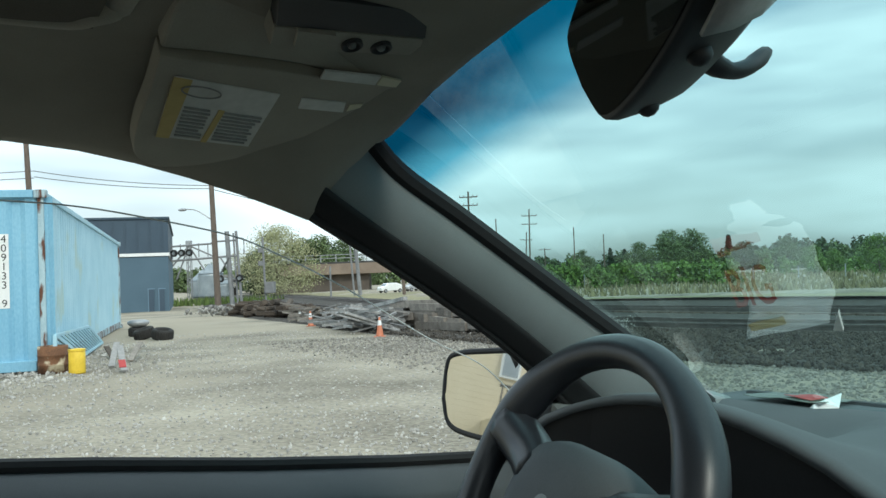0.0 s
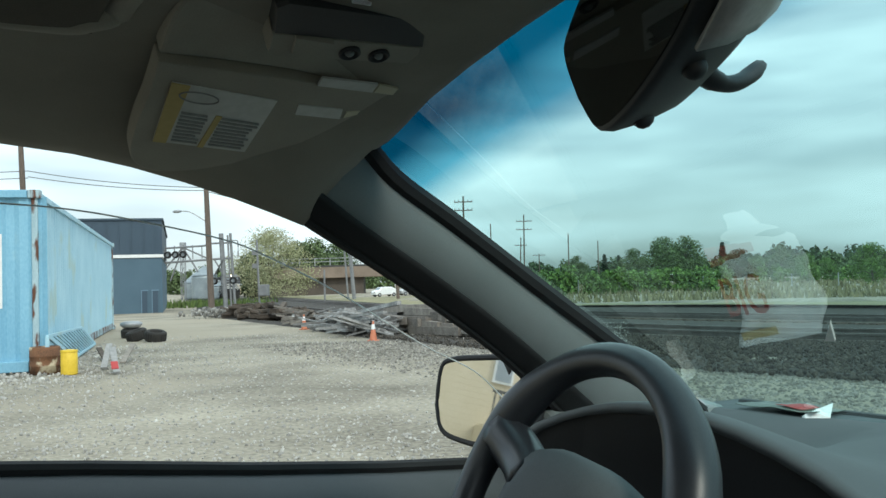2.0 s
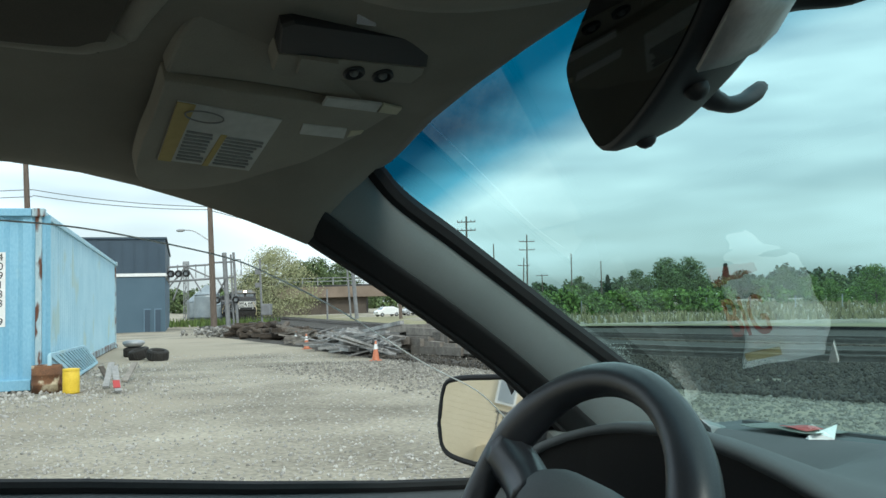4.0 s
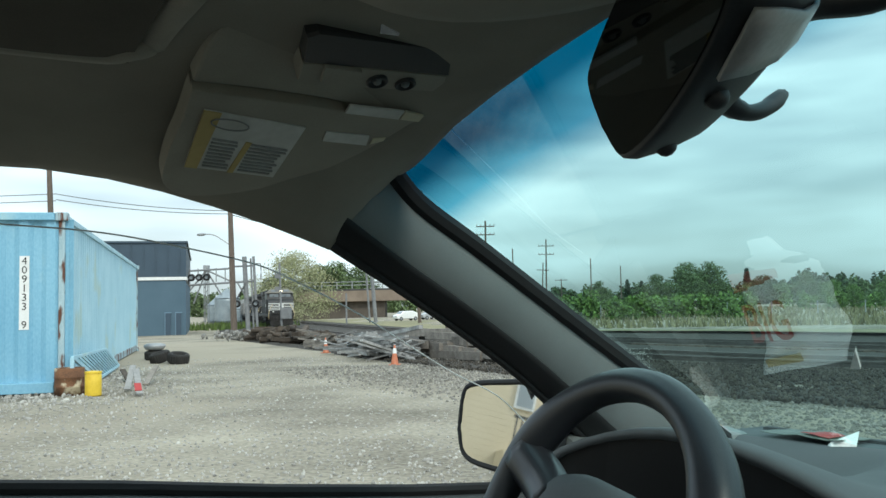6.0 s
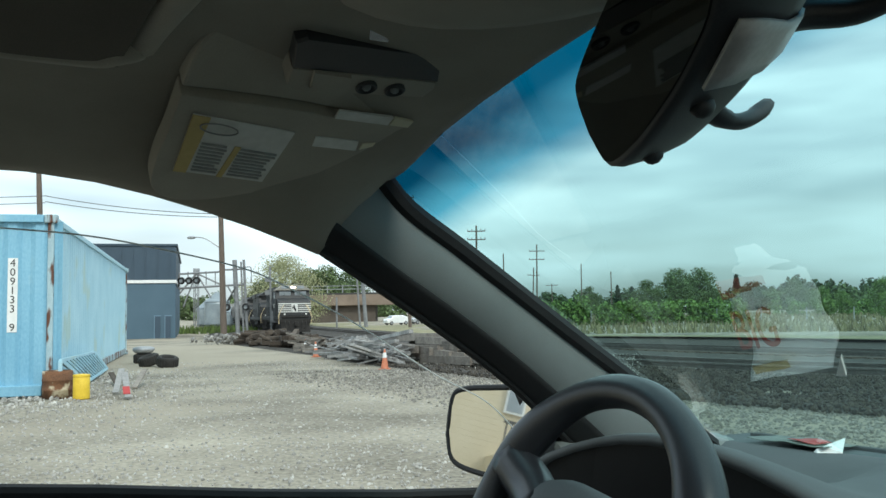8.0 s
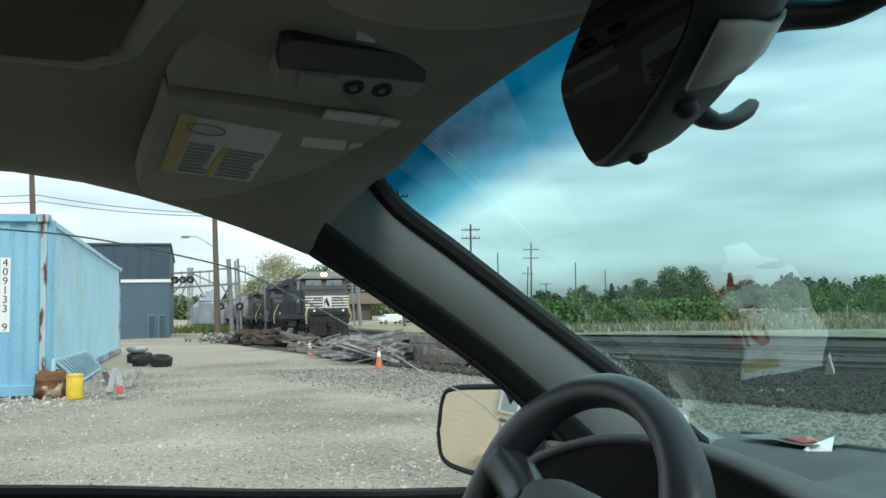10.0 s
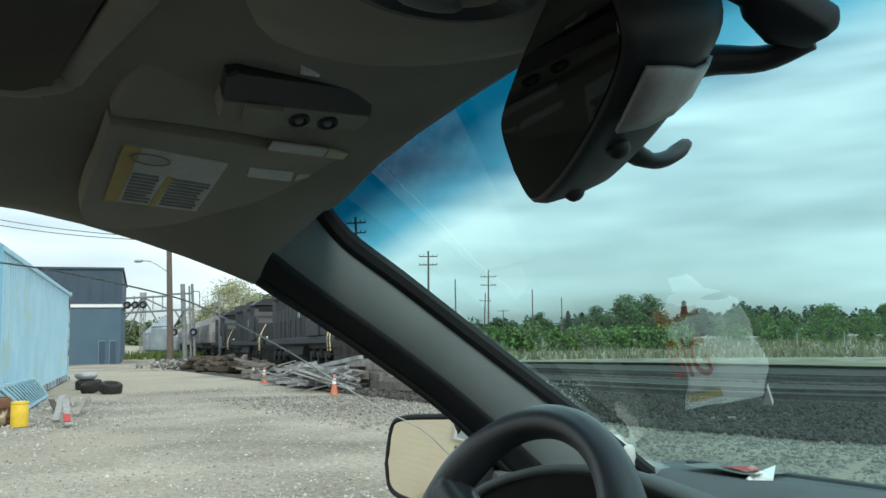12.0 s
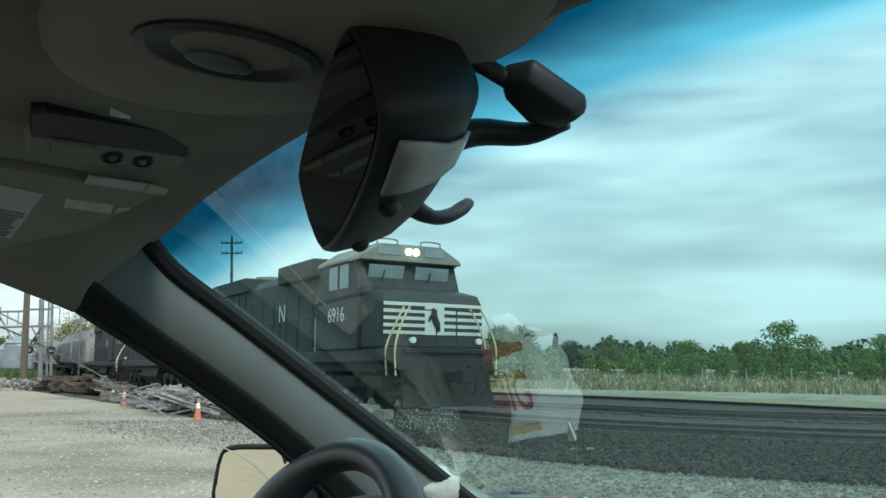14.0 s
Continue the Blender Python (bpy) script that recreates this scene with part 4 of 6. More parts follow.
# ---- poles, wires and the crossing ----
def pole(x, y, h, r=0.15, lean=0.0, arms=(), label="weathered wooden utility pole", name="utility_pole"):
    P = thing(name, Matrix.Translation((x, y, land(x, y))) @ Euler((0, radians(lean), 0)).to_matrix().to_4x4(), label, "pole", "utility poles")
    part("shaft", rod(bmesh.new(), (0, 0, -0.2), (0, 0, h), r, r * 0.65, 12), "pole_wood", P)
    for z, w, ang in arms:
        c, s = math.cos(radians(ang)) * w / 2, math.sin(radians(ang)) * w / 2
        arm = part("crossarm", bar(bmesh.new(), (-c, -s, z), (c, s, z), 0.2), "pole_wood", P)
        for k in (-0.95, -0.5, 0.5, 0.95):
            part("insulator", rod(bmesh.new(), (c * k, s * k, z + 0.05), (c * k, s * k, z + 0.4), 0.09, seg=8), "grey_steel", arm)
    return P


P1 = Vector((-25.29, 62.35, 0))
main_pole = pole(P1.x, P1.y, 13.0, 0.25, -1.6, (), "tall weathered wooden pole with a street lamp arm")
part("lamp_arm", tube(bmesh.new(), smooth_path([(-0.2, 0, 7.0), (-1.2, -0.17, 7.7), (-1.95, -0.34, 7.85)], 5), 0.045, 6), "grey_steel", main_pole)
part("lamp_head", ball(bmesh.new(), (-2.2, -0.37, 7.82), 0.17, (2.2, 1, 0.7), 2), "grey_steel", main_pole, smooth=True)
P2_ = Vector((-37.48, 58.61, 0))
pole(P2_.x, P2_.y, 13.5, 0.27, -2.5, (), "wooden utility pole with a transformer drum behind the container")


def wire(a, b, sag, r=0.018, name="overhead_wire"):
    a, b = Vector(a), Vector(b)
    pts = [a.lerp(b, k / 14) - Vector((0, 0, sag * 4 * (k / 14) * (1 - k / 14))) for k in range(15)]
    ob = part(name, tube(bmesh.new(), pts, r, 5), "wire", None, "sagging black overhead wire between poles")
    return tagged(ob, category="wire", group="overhead wires")


wire((-68.08, 50.96, 10.96), (-37.48, 58.61, 10.11), 0.51, 0.028)
wire((-68.08, 50.96, 10.45), (-37.48, 58.61, 9.6), 0.51, 0.028)
wire((-37.48, 58.61, 10.11), (-25.49, 62.35, 8.78), 0.26, 0.028)
wire((-37.48, 58.61, 9.69), (-25.49, 62.35, 8.55), 0.26, 0.028)
wire((-25.49, 62.35, 8.75), (-10.28, 70.0, 5.2), 0.26, 0.028)
wire((-25.49, 62.35, 8.49), (-10.28, 70.0, 4.95), 0.26, 0.028)
pole(-10.28, 70.0, 7.0, 0.17, 0, (), "short wooden service pole beyond the scrap")

XS = Vector((-30.8, 80.05, LOW))
FAR = Matrix.Diagonal((1.85, 1.85, 1.85, 1))   # far things are drawn up at 1 : 1.85


def crossing_signal():
    S = thing("crossing_signal", Matrix.Translation(XS) @ FAR, "grey steel cantilever level-crossing signal with red lamps and crossbuck", "crossing signal")
    for x in (-0.15, 0.35):
        part("mast", rod(bmesh.new(), (x, 0.0, 0), (x - 0.2, 0, 4.0), 0.12 if x < 0 else 0.07, seg=12), "steel_dark", S)
    part("mast", rod(bmesh.new(), (0.15, 0, 0), (0.0, 0, 3.9), 0.05, seg=8), "steel_dark", S)
    beams = part("cantilever", tube(bmesh.new(), [(0.2, 0, 3.52), (-1.0, 0, 3.50), (-1.25, 0, 3.40), (-3.35, 0, 3.34), (-3.42, 0, 3.24), (-3.42, 0, 2.6)], 0.05, 8), "steel_dark", S)
    part("cantilever", rod(bmesh.new(), (0.2, 0, 2.72), (-3.42, 0, 2.58), 0.055, seg=8), "steel_dark", S)
    for k in range(7):
        x = -0.4 - k * 0.5
        part("strut", rod(bmesh.new(), (x, 0, 2.73), (x, 0, 3.45), 0.025, seg=6), "steel_dark", beams)
    part("rail_hoop", tube(bmesh.new(), smooth_path([(0.1, 0, 3.6), (0.45, 0, 3.62), (0.55, 0, 3.5), (0.55, 0, 2.8)], 3), 0.03, 6), "steel_dark", S)
    for x, z in ((-3.22, 2.98), (-2.80, 2.98), (-2.38, 2.98), (-0.72, 1.55), (0.30, 1.55)):
        lamp = part("lamp_disc", rod(bmesh.new(), (x, -0.12, z), (x, -0.06, z), 0.19, seg=20), "black", S, "round black lamp background")
        part("lamp_hood", lathe(bmesh.new(), [(0.11, -0.05), (0.14, 0.1), (0.15, 0.1), (0.12, -0.06)], 14, Matrix.Translation((x, -0.16, z)) @ Matrix.Rotation(radians(90), 4, "X")), "black", lamp)
        part("lamp_lens", rod(bmesh.new(), (x, -0.16, z), (x, -0.13, z), 0.1, seg=14), "sky_glass", lamp)
    for a in (45, -45):
        c, s = math.cos(radians(a)) * 0.55, math.sin(radians(a)) * 0.55
        part("crossbuck", bar(bmesh.new(), (-0.45 - c * 0.6, -0.1 - 0.01 * (a > 0), 2.25 - s), (-0.45 + c * 0.6, -0.1 - 0.01 * (a > 0), 2.25 + s), 0.2, 0.02), "steel_dark", S)
    part("bell_arm", bar(bmesh.new(), (-0.75, -0.05, 1.5), (0.35, -0.05, 1.5), 0.05), "steel_dark", S)
    return S


crossing_signal()
sp = thing("signal_post", Matrix.Translation((-28.58, 82.46, LOW)) @ FAR, "slim grey signal post with a relay cabinet", "signal post")
part("post", rod(bmesh.new(), (0, 0, 0), (-0.1, 0, 3.7), 0.06, seg=8), "steel_dark", sp)
part("cabinet", bmbox((0.25, 0, 1.0), (0.5, 0.4, 0.6)), "steel_dark", sp, bevel=0.03)
for z in (2.3, 3.0):
    part("bracket", bmbox((-0.2, 0, z), (0.3, 0.12, 0.25)), "steel_dark", sp)


# ---- buildings ----
def blue_building():
    B = thing("warehouse", pose(-37.09, 79.31, LOW, 0, 0, CROT) @ FAR, "slate-blue clad warehouse over a lighter block base with a white band", "warehouse")
    part("lower_wall", bmbox((-9, 8, 1.42), (18, 16, 2.84)), "bluebld_low", B)
    part("band", bmbox((-9, 8, 2.94), (18.12, 16.12, 0.16)), "white_paint", B, "white trim band")
    part("upper_wall", bmbox((-9, 8, 3.9), (18.04, 16.04, 1.8)), "bluebld", B)
    for k in range(30):
        part("cladding_rib", bmbox((-0.3 - k * 0.6, -0.035, 3.9), (0.05, 0.04, 1.74)), "bluebld", B)
    part("roof", bmbox((-9, 8, 4.84), (18.2, 16.2, 0.1)), "bluebld", B)
    for x in (-0.36, -0.88):
        d = part("door", bmbox((x, -0.03, 0.57), (0.26, 0.06, 1.14)), "bluebld", B, "dark blue door")
        part("door_frame", bmbox((x, -0.02, 1.17), (0.36, 0.06, 0.05)), "door_grey", d)
        part("door_frame", bmbox((x - 0.155, -0.02, 0.57), (0.04, 0.07, 1.16)), "door_grey", d)
    return B


blue_building()


def grain_bin(x, y, r, h):
    G = thing("grain_bin", Matrix.Translation((x, y, LOW)) @ FAR, "ribbed galvanised grain bin with a conical roof", "grain bin", "grain bins")
    prof = []
    n = int(h / 0.5)
    for k in range(n):
        prof += [(r, k * h / n), (r + 0.05, (k + 0.5) * h / n)]
    prof.append((r, h))
    part("shell", lathe(bmesh.new(), prof, 30), "silo", G, smooth=True)
    part("roof", lathe(bmesh.new(), [(r + 0.1, h), (0.25, h + r * 0.72), (0.22, h + r * 0.82), (0.02, h + r * 0.86)], 30), "silo", G)
    return G


grain_bin(-71.5, 172.0, 1.35, 2.7)
grain_bin(-76.31, 177.55, 1.0, 2.0)
grain_bin(-67.8, 170.15, 0.8, 1.5)
leg = thing("grain_elevator", Matrix.Translation((-75.2, 170.15, LOW)) @ FAR, "slender steel grain elevator tower with slanting spouts", "elevator")
bm = bmesh.new()
for x in (-0.2, 0.2):
    for y in (-0.2, 0.2):
        bar(bm, (x, y, 0), (x, y, 6.0), 0.07)
for k in range(6):
    bar(bm, (-0.2, -0.2, k * 0.95), (0.2, -0.2, k * 0.95 + 0.9), 0.05)
part("tower", bm, "steel_dark", leg)
for e in ((-2.8, 0.5, 3.0), (2.6, 0.6, 4.6), (-1.6, 0.2, 2.2), (1.6, 0.2, 3.2)):
    part("spout", rod(bmesh.new(), (0, 0, 5.9), e, 0.09, seg=8), "steel_dark", leg)
part("head", bmbox((0, 0, 6.2), (0.6, 0.5, 0.5)), "grey_steel", leg, bevel=0.05)
shed = thing("shed", pose(-74.83, 155.35, LOW, 0, 0, 15), "small white shed with a low gable roof", "shed")
part("wall", bmbox((0, 0, 1.0), (4.2, 3.5, 2.0)), "white_paint", shed)
part("roof", loft(bmesh.new(), [[(-2.3, y, 2.0), (2.3, y, 2.0), (0, y, 2.8)] for y in (-1.9, 1.9)]), "grey_steel", shed)
bm = bmesh.new()
rnd = random.Random(4)
for k in range(900):
    x, y = rnd.uniform(-58, -39), rnd.uniform(96, 122)
    a = rnd.random() * 6.3
    w = 0.17
    h = rnd.uniform(0.3, 1.0)
    v = [bm.verts.new(q) for q in ((x - w * math.cos(a), y - w * math.sin(a), LOW), (x + w * math.cos(a), y + w * math.sin(a), LOW), (x + rnd.gauss(0, 0.08), y + rnd.gauss(0, 0.08), LOW + h))]
    bm.faces.new(v)
tagged(part("verge_grass", bm, "grass_green", None, "rough green grass tufts by the crossing", kind="stuff"), category="grass")

# road bridge with traffic behind the yard
def bridge():
    B = thing("road_bridge", pose(-38.94, 218.25, LOW, 0, 0, 8) @ FAR, "rusty brown girder road bridge on dark abutments", "bridge")
    part("girder", bmbox((-5, 0, 3.0), (36, 1.0, 1.5)), "bridge", B, bevel=0.05)
    part("deck", bmbox((-5, 3.5, 3.85), (36, 8, 0.25)), "asphalt", B)
    part("abutment", bmbox((-13, 2.5, 1.1), (16, 4, 2.3)), "bridge_dark", B)
    part("pier", bmbox((13.4, 1, 1.1), (1.2, 2.0, 2.3)), "bridge_dark", B)
    for k in range(17):
        part("railing_post", bmbox((-22 + k * 2.1, -0.3, 4.4), (0.12, 0.12, 1.2)), "grey_steel", B)
    for z in (4.5, 4.95):
        part("railing", bmbox((-5, -0.3, z), (36, 0.08, 0.08)), "grey_steel", B)
    return B


bridge()


def small_car(x, y, rz, mat, label):
    C = thing("car", pose(x, y, LOW, 0, 0, rz), label, "car", "parked cars")
    prof = [(-2.2, 0.35), (-2.25, 0.8), (-2.0, 1.0), (-1.5, 1.12), (-0.9, 1.62), (0.9, 1.66), (1.7, 1.35), (2.05, 1.05), (2.2, 0.8), (2.2, 0.35)]
    part("body", loft(bmesh.new(), [[(px * k, y_, 0.35 + (pz - 0.35) * k) for px, pz in prof] for y_, k in ((-0.9, 0.93), (-0.8, 1.0), (0.8, 1.0), (0.9, 0.93))]), mat, C, bevel=0.05)
    for sy in (-1, 1):
        part("side_window", bmbox((0.1, sy * 0.84, 1.36), (1.9, 0.06, 0.36)), "sky_glass", C, bevel=0.02)
        for wx in (-1.4, 1.4):
            w = part("wheel", rod(bmesh.new(), (wx, sy * 0.72, 0.33), (wx, sy * 0.92, 0.33), 0.33, seg=18), "tyre", C)
            part("rim", rod(bmesh.new(), (wx, sy * 0.92, 0.33), (wx, sy * 0.935, 0.33), 0.2, seg=14), "grey_steel", w)
    part("windscreen", bmbox((-1.22, 0, 1.34), (0.06, 1.4, 0.55), Matrix.Rotation(radians(48), 3, "Y")), "sky_glass", C)
    for sy in (-0.6, 0.6):
        part("headlamp", bmbox((-2.22, sy, 0.78), (0.06, 0.35, 0.14)), "chrome", C)
    return C


small_car(-28.9, 147.2, 40, "car_white", "white hatchback parked beyond the tracks")
small_car(-25.8, 155.9, 35, "car_silver", "silver car parked beyond the tracks")
small_car(-25.1, 161.1, 45, "car_silver", "silver car parked beside another")
sg = thing("signal_bridge", Matrix.Translation((-30.06, 129.45, LOW)) @ FAR, "grey steel railway signal gantry", "signal gantry")
part("mast", rod(bmesh.new(), (0, 0, 0), (-0.3, 0, 4.4), 0.16, seg=10), "steel_dark", sg)
part("mast", rod(bmesh.new(), (-0.5, 0, 0), (-0.75, 0, 4.3), 0.08, seg=10), "steel_dark", sg)
part("beam", bar(bmesh.new(), (-0.4, 0, 4.0), (9, 3, 3.95), 0.14), "steel_dark", sg)
part("beam", bar(bmesh.new(), (-0.4, 0, 3.3), (9, 3, 3.3), 0.1), "steel_dark", sg)
for k in range(8):
    part("strut", bar(bmesh.new(), (0.6 + k * 1.1, 0.4 + k * 0.35, 3.3), (0.6 + k * 1.1, 0.4 + k * 0.35, 4.0), 0.06), "steel_dark", sg)
bg = thing("sign_post", Matrix.Translation((-32.65, 122.05, LOW)) @ FAR, "slim post beside the gantry", "post")
part("post", rod(bmesh.new(), (0, 0, 0), (0, 0, 2.4), 0.07, seg=8), "steel_dark", bg)


def beige_house():
    H = thing("house", pose(-21.0, -1.5, 0, 0, 0, 0), "beige sided house with a white window and an outside stair rail", "house")
    part("wall", bmbox((-3, 0, 3.5), (6, 16, 7.0)), "beige", H)
    for k in range(46):
        part("siding_board", bmbox((0.012, 0, 0.1 + k * 0.15), (0.012, 16, 0.146), Matrix.Rotation(radians(1.2), 3, "Y")), "beige", H)
    part("roof", loft(bmesh.new(), [[(-6.5, y, 7.0), (0.5, y, 7.0), (-3, y, 9.2)] for y in (-8.4, 8.4)]), "bridge_dark", H)
    for y in (-1.5, 4.2):
        w = part("window", bmbox((0.05, y, 4.5), (0.08, 0.55, 0.72)), "white_paint", H, "white framed window")
        part("pane", bmbox((0.075, y, 4.5), (0.06, 0.43, 0.6)), "sky_glass", w)
    for k in range(9):
        part("baluster", bmbox((1.0, -2.3 + k * 0.14, 3.4), (0.04, 0.04, 0.8)), "rail_white", H)
    part("landing_rail", bar(bmesh.new(), (1.0, -2.4, 3.8), (1.0, -1.1, 3.8), 0.07), "rail_white", H)
    part("stair_rail", bar(bmesh.new(), (1.0, -2.4, 3.8), (1.0, -4.4, 2.65), 0.07), "rail_white", H)
    part("landing", bmbox((0.55, -1.8, 1.47), (1.1, 1.6, 2.94)), "beige", H)
    return H


beige_house()
low = thing("depot", pose(45.23, 347.75, LOW, 0, 0, 3) @ FAR, "low white depot building far across the field", "building")
part("wall", bmbox((-4.6, 0, 0.8), (6.4, 6, 1.6)), "hopper", low)
part("wall", bmbox((3.2, 1.5, 0.7), (9.2, 3, 1.4)), "bridge_dark", low)
part("roof", bmbox((3.4, 0, 1.55), (10.2, 6.6, 0.34)), "white_paint", low, "white sheet roof")
part("roof", bmbox((-5.0, 0, 1.72), (7.6, 6.6, 0.2)), "white_paint", low)
for x in (-6.6, -4.6, -2.6):
    part("window", bmbox((x, -3.02, 0.85), (0.8, 0.06, 0.6)), "sky_glass", low)

# ---- trees ----
def crown(bm, rnd, c, r, n, leaf, squash=1.0):
    """A ragged cluster of small leaf cards round c."""
    for _ in range(n):
        d = Vector((rnd.gauss(0, 1), rnd.gauss(0, 1), rnd.gauss(0, 1))).normalized()
        p = Vector(c) + Vector((d.x, d.y, d.z * squash)) * r * (0.55 + 0.5 * rnd.random() ** 0.6)
        a = Vector((rnd.gauss(0, 1), rnd.gauss(0, 1), rnd.gauss(0, 1))).normalized()
        b = a.cross(d)
        if b.length < 1e-3:
            continue
        b.normalize()
        s = leaf * rnd.uniform(0.6, 1.4)
        v = [bm.verts.new(p + q) for q in (a * s, b * s * 0.6, -a * s, -b * s * 0.6 + d * s * 0.4)]
        bm.faces.new(v)


def tree(name, seed, h, spread, mat, label, leaf, n_clump, per, bare=0.25, shape=1.0):
    """A tapered trunk with limbs and a crown of many small leaves."""
    rnd = random.Random(seed)
    T = thing(name, Matrix.Identity(4), label, "tree", "trees")
    bm = bmesh.new()
    top = Vector((rnd.gauss(0, 0.04) * h, rnd.gauss(0, 0.04) * h, h * 0.8))
    trunk = smooth_path([(0, 0, -0.1), (0.02 * h, 0, h * 0.25), top * 0.6, top], 3)
    tube(bm, trunk, [0.035 * h * (1 - 0.85 * k / (len(trunk) - 1)) for k in range(len(trunk))], 7)
    tips = []
    for k in range(9):
        a, u = k * 2.4 + rnd.random(), rnd.uniform(0.3, 0.95)
        base = Vector(trunk[int(u * (len(trunk) - 1))])
        tip = base + Vector((math.cos(a) * spread * 0.6, math.sin(a) * spread * 0.6, h * rnd.uniform(0.08, 0.22)))
        tube(bm, smooth_path([base, base.lerp(tip, 0.5) + Vector((0, 0, 0.02 * h)), tip], 2), [0.012 * h, 0.01 * h, 0.008 * h, 0.006 * h, 0.003 * h], 5)
        tips.append(tip)
    part("trunk", bm, "bark", T)
    bm = bmesh.new()
    for k in range(n_clump):
        a = rnd.random() * 6.283
        z = bare + (1 - bare) * rnd.random() ** 0.9
        w = spread * (math.sin(math.pi * min(1, max(0.0, (z - bare) / (1 - bare)) * 0.86 + 0.12)) ** 0.6) * shape
        q = rnd.random() ** 0.5
        c = (math.cos(a) * w * q, math.sin(a) * w * q, z * h)
        crown(bm, rnd, c, spread * rnd.uniform(0.2, 0.36), per, leaf, 0.8)
    part("crown", bm, mat, T)
    return T


def spruce(seed, h, label):
    rnd = random.Random(seed)
    T = thing("conifer", Matrix.Identity(4), label, "tree", "trees")
    part("trunk", rod(bmesh.new(), (0, 0, -0.1), (0, 0, h * 0.97), 0.025 * h, 0.004 * h, 8), "bark", T)
    bm = bmesh.new()
    for k in range(34):
        z = h * (0.12 + 0.86 * k / 34)
        w = h * 0.2 * (1 - k / 36) + 0.15
        for j in range(9):
            a = j * 0.7 + rnd.random()
            e = Vector((math.cos(a) * w * rnd.uniform(0.6, 1.1), math.sin(a) * w * rnd.uniform(0.6, 1.1), z - 0.1 * w))
            for u in (0.35, 0.6, 0.85, 1.0):
                crown(bm, rnd, Vector((0, 0, z)).lerp(e, u), 0.028 * h, 4, 0.018 * h)
    part("crown", bm, "leaf_spruce", T)
    return T


def put(ob, x, y, s=1.0, rz=0.0):
    ob.matrix_basis = pose(x, y, LOW, 0, 0, rz) @ Matrix.Diagonal((s, s, s, 1)) @ FAR
    return ob


pale = put(tree("tree", 5, 7.0, 4.6, "leaf_pale", "broad pale blossoming tree with fine twiggy foliage", 0.085, 130, 120, 0.04, 1.05), -56.52, 170.15)
green_a = put(tree("tree", 11, 12.5, 6.0, "leaf_green", "tall broad green tree in spring leaf", 0.3, 95, 55, 0.1), 57.26, 416.2, 0.72)
green_b = tree("tree", 12, 11.0, 5.2, "leaf_dark", "dark green deciduous tree", 0.3, 80, 55, 0.08)
green_c = tree("tree", 13, 5.0, 2.4, "leaf_bright", "young bright green tree with a slim trunk", 0.12, 60, 50, 0.06)
con = spruce(21, 12.0, "dark green spruce with drooping branches")


def ray_place(bearing, dist):
    """A place out on the plain by its bearing and its distance on the 1 : 1.85 plan."""
    a = radians(bearing)
    return math.sin(a) * dist * 1.85, math.cos(a) * dist * 1.85


put(green_b, *ray_place(11.5, 260), 0.7)
put(green_c, *ray_place(19, 75), 0.6)
put(con, *ray_place(3.3, 230), 0.62)
for b, d, s, src in ((4.2, 228, 0.58, con), (10.6, 300, 1.0, con), (6.9, 212, 0.78, green_a), (8.4, 220, 0.8, green_a), (5.2, 225, 0.62, green_a), (1.5, 240, 0.55, green_a),
                     (-19.5, 104, 0.45, green_b), (-16.7, 150, 0.75, green_b), (-15.8, 150, 0.7, green_a), (-15.0, 160, 0.72, green_b), (-14.0, 165, 0.7, green_a),
                     (14.0, 250, 0.62, green_a), (24.5, 82, 0.95, green_c), (26.0, 78, 0.7, green_c), (30.0, 85, 0.75, green_c), (29, 80, 0.5, green_c), (15.5, 110, 0.6, green_c), (16.6, 108, 0.5, green_c), (21, 90, 0.5, green_c), (22.3, 84, 0.62, green_c), (32, 84, 0.7, green_c)):
    x, y = ray_place(b, d)
    m = pose(x, y, LOW, 0, 0, (b * 77) % 360)
    ob = copy_thing(src, m)
    ob.scale = (s * 1.85, s * 1.85, s * 1.85)


def wood(name, seed, b0, b1, dist, h, n, mats, label, leaf=0.5):
    """A far strip of woodland as one mass of clumps with trunks."""
    rnd = random.Random(seed)
    bm = bmesh.new()
    for k in range(n):
        u = k / n
        x, y = ray_place(b0 + (b1 - b0) * (u + rnd.uniform(-0.5, 0.5) / n * 4), dist * rnd.uniform(0.94, 1.1))
        hh = h * 1.85 * rnd.uniform(0.7, 1.08) * (0.85 + 0.2 * noise.noise((u * 9, seed, 0)))
        r = hh * rnd.uniform(0.26, 0.38)
        for j in range(5):
            crown(bm, rnd, (x + rnd.gauss(0, r * 0.5), y + rnd.gauss(0, r * 0.3), LOW + hh * rnd.uniform(0.18, 0.95) - r * 0.5), r * rnd.uniform(0.5, 0.8), 42, leaf * 1.85)
    ob = part(name, bm, mats, None, label, kind="stuff")
    return tagged(ob, category="woodland")


wood("woodland", 31, 9.5, 42, 300, 11.0, 130, "leaf_dark", "dense dark green woodland along the horizon", 0.75)
wood("woodland", 32, 8.5, 40, 262, 8.4, 100, "leaf_green", "spring-green woodland edge", 0.6)
wood("woodland", 33, -6, 9, 300, 9.0, 60, "leaf_dark", "low distant green trees", 0.6)
wood("woodland", 34, -3, 11, 62, 2.3, 60, "leaf_bright", "scrub and bushes at the field's edge", 0.14)
wood("woodland", 35, -32, -10, 260, 9.0, 70, "leaf_green", "distant trees behind the bridge", 0.55)
wood("woodland", 36, 13, 40, 110, 2.6, 60, "leaf_bright", "low green scrub along the field", 0.2)
bm = bmesh.new()
rnd = random.Random(9)
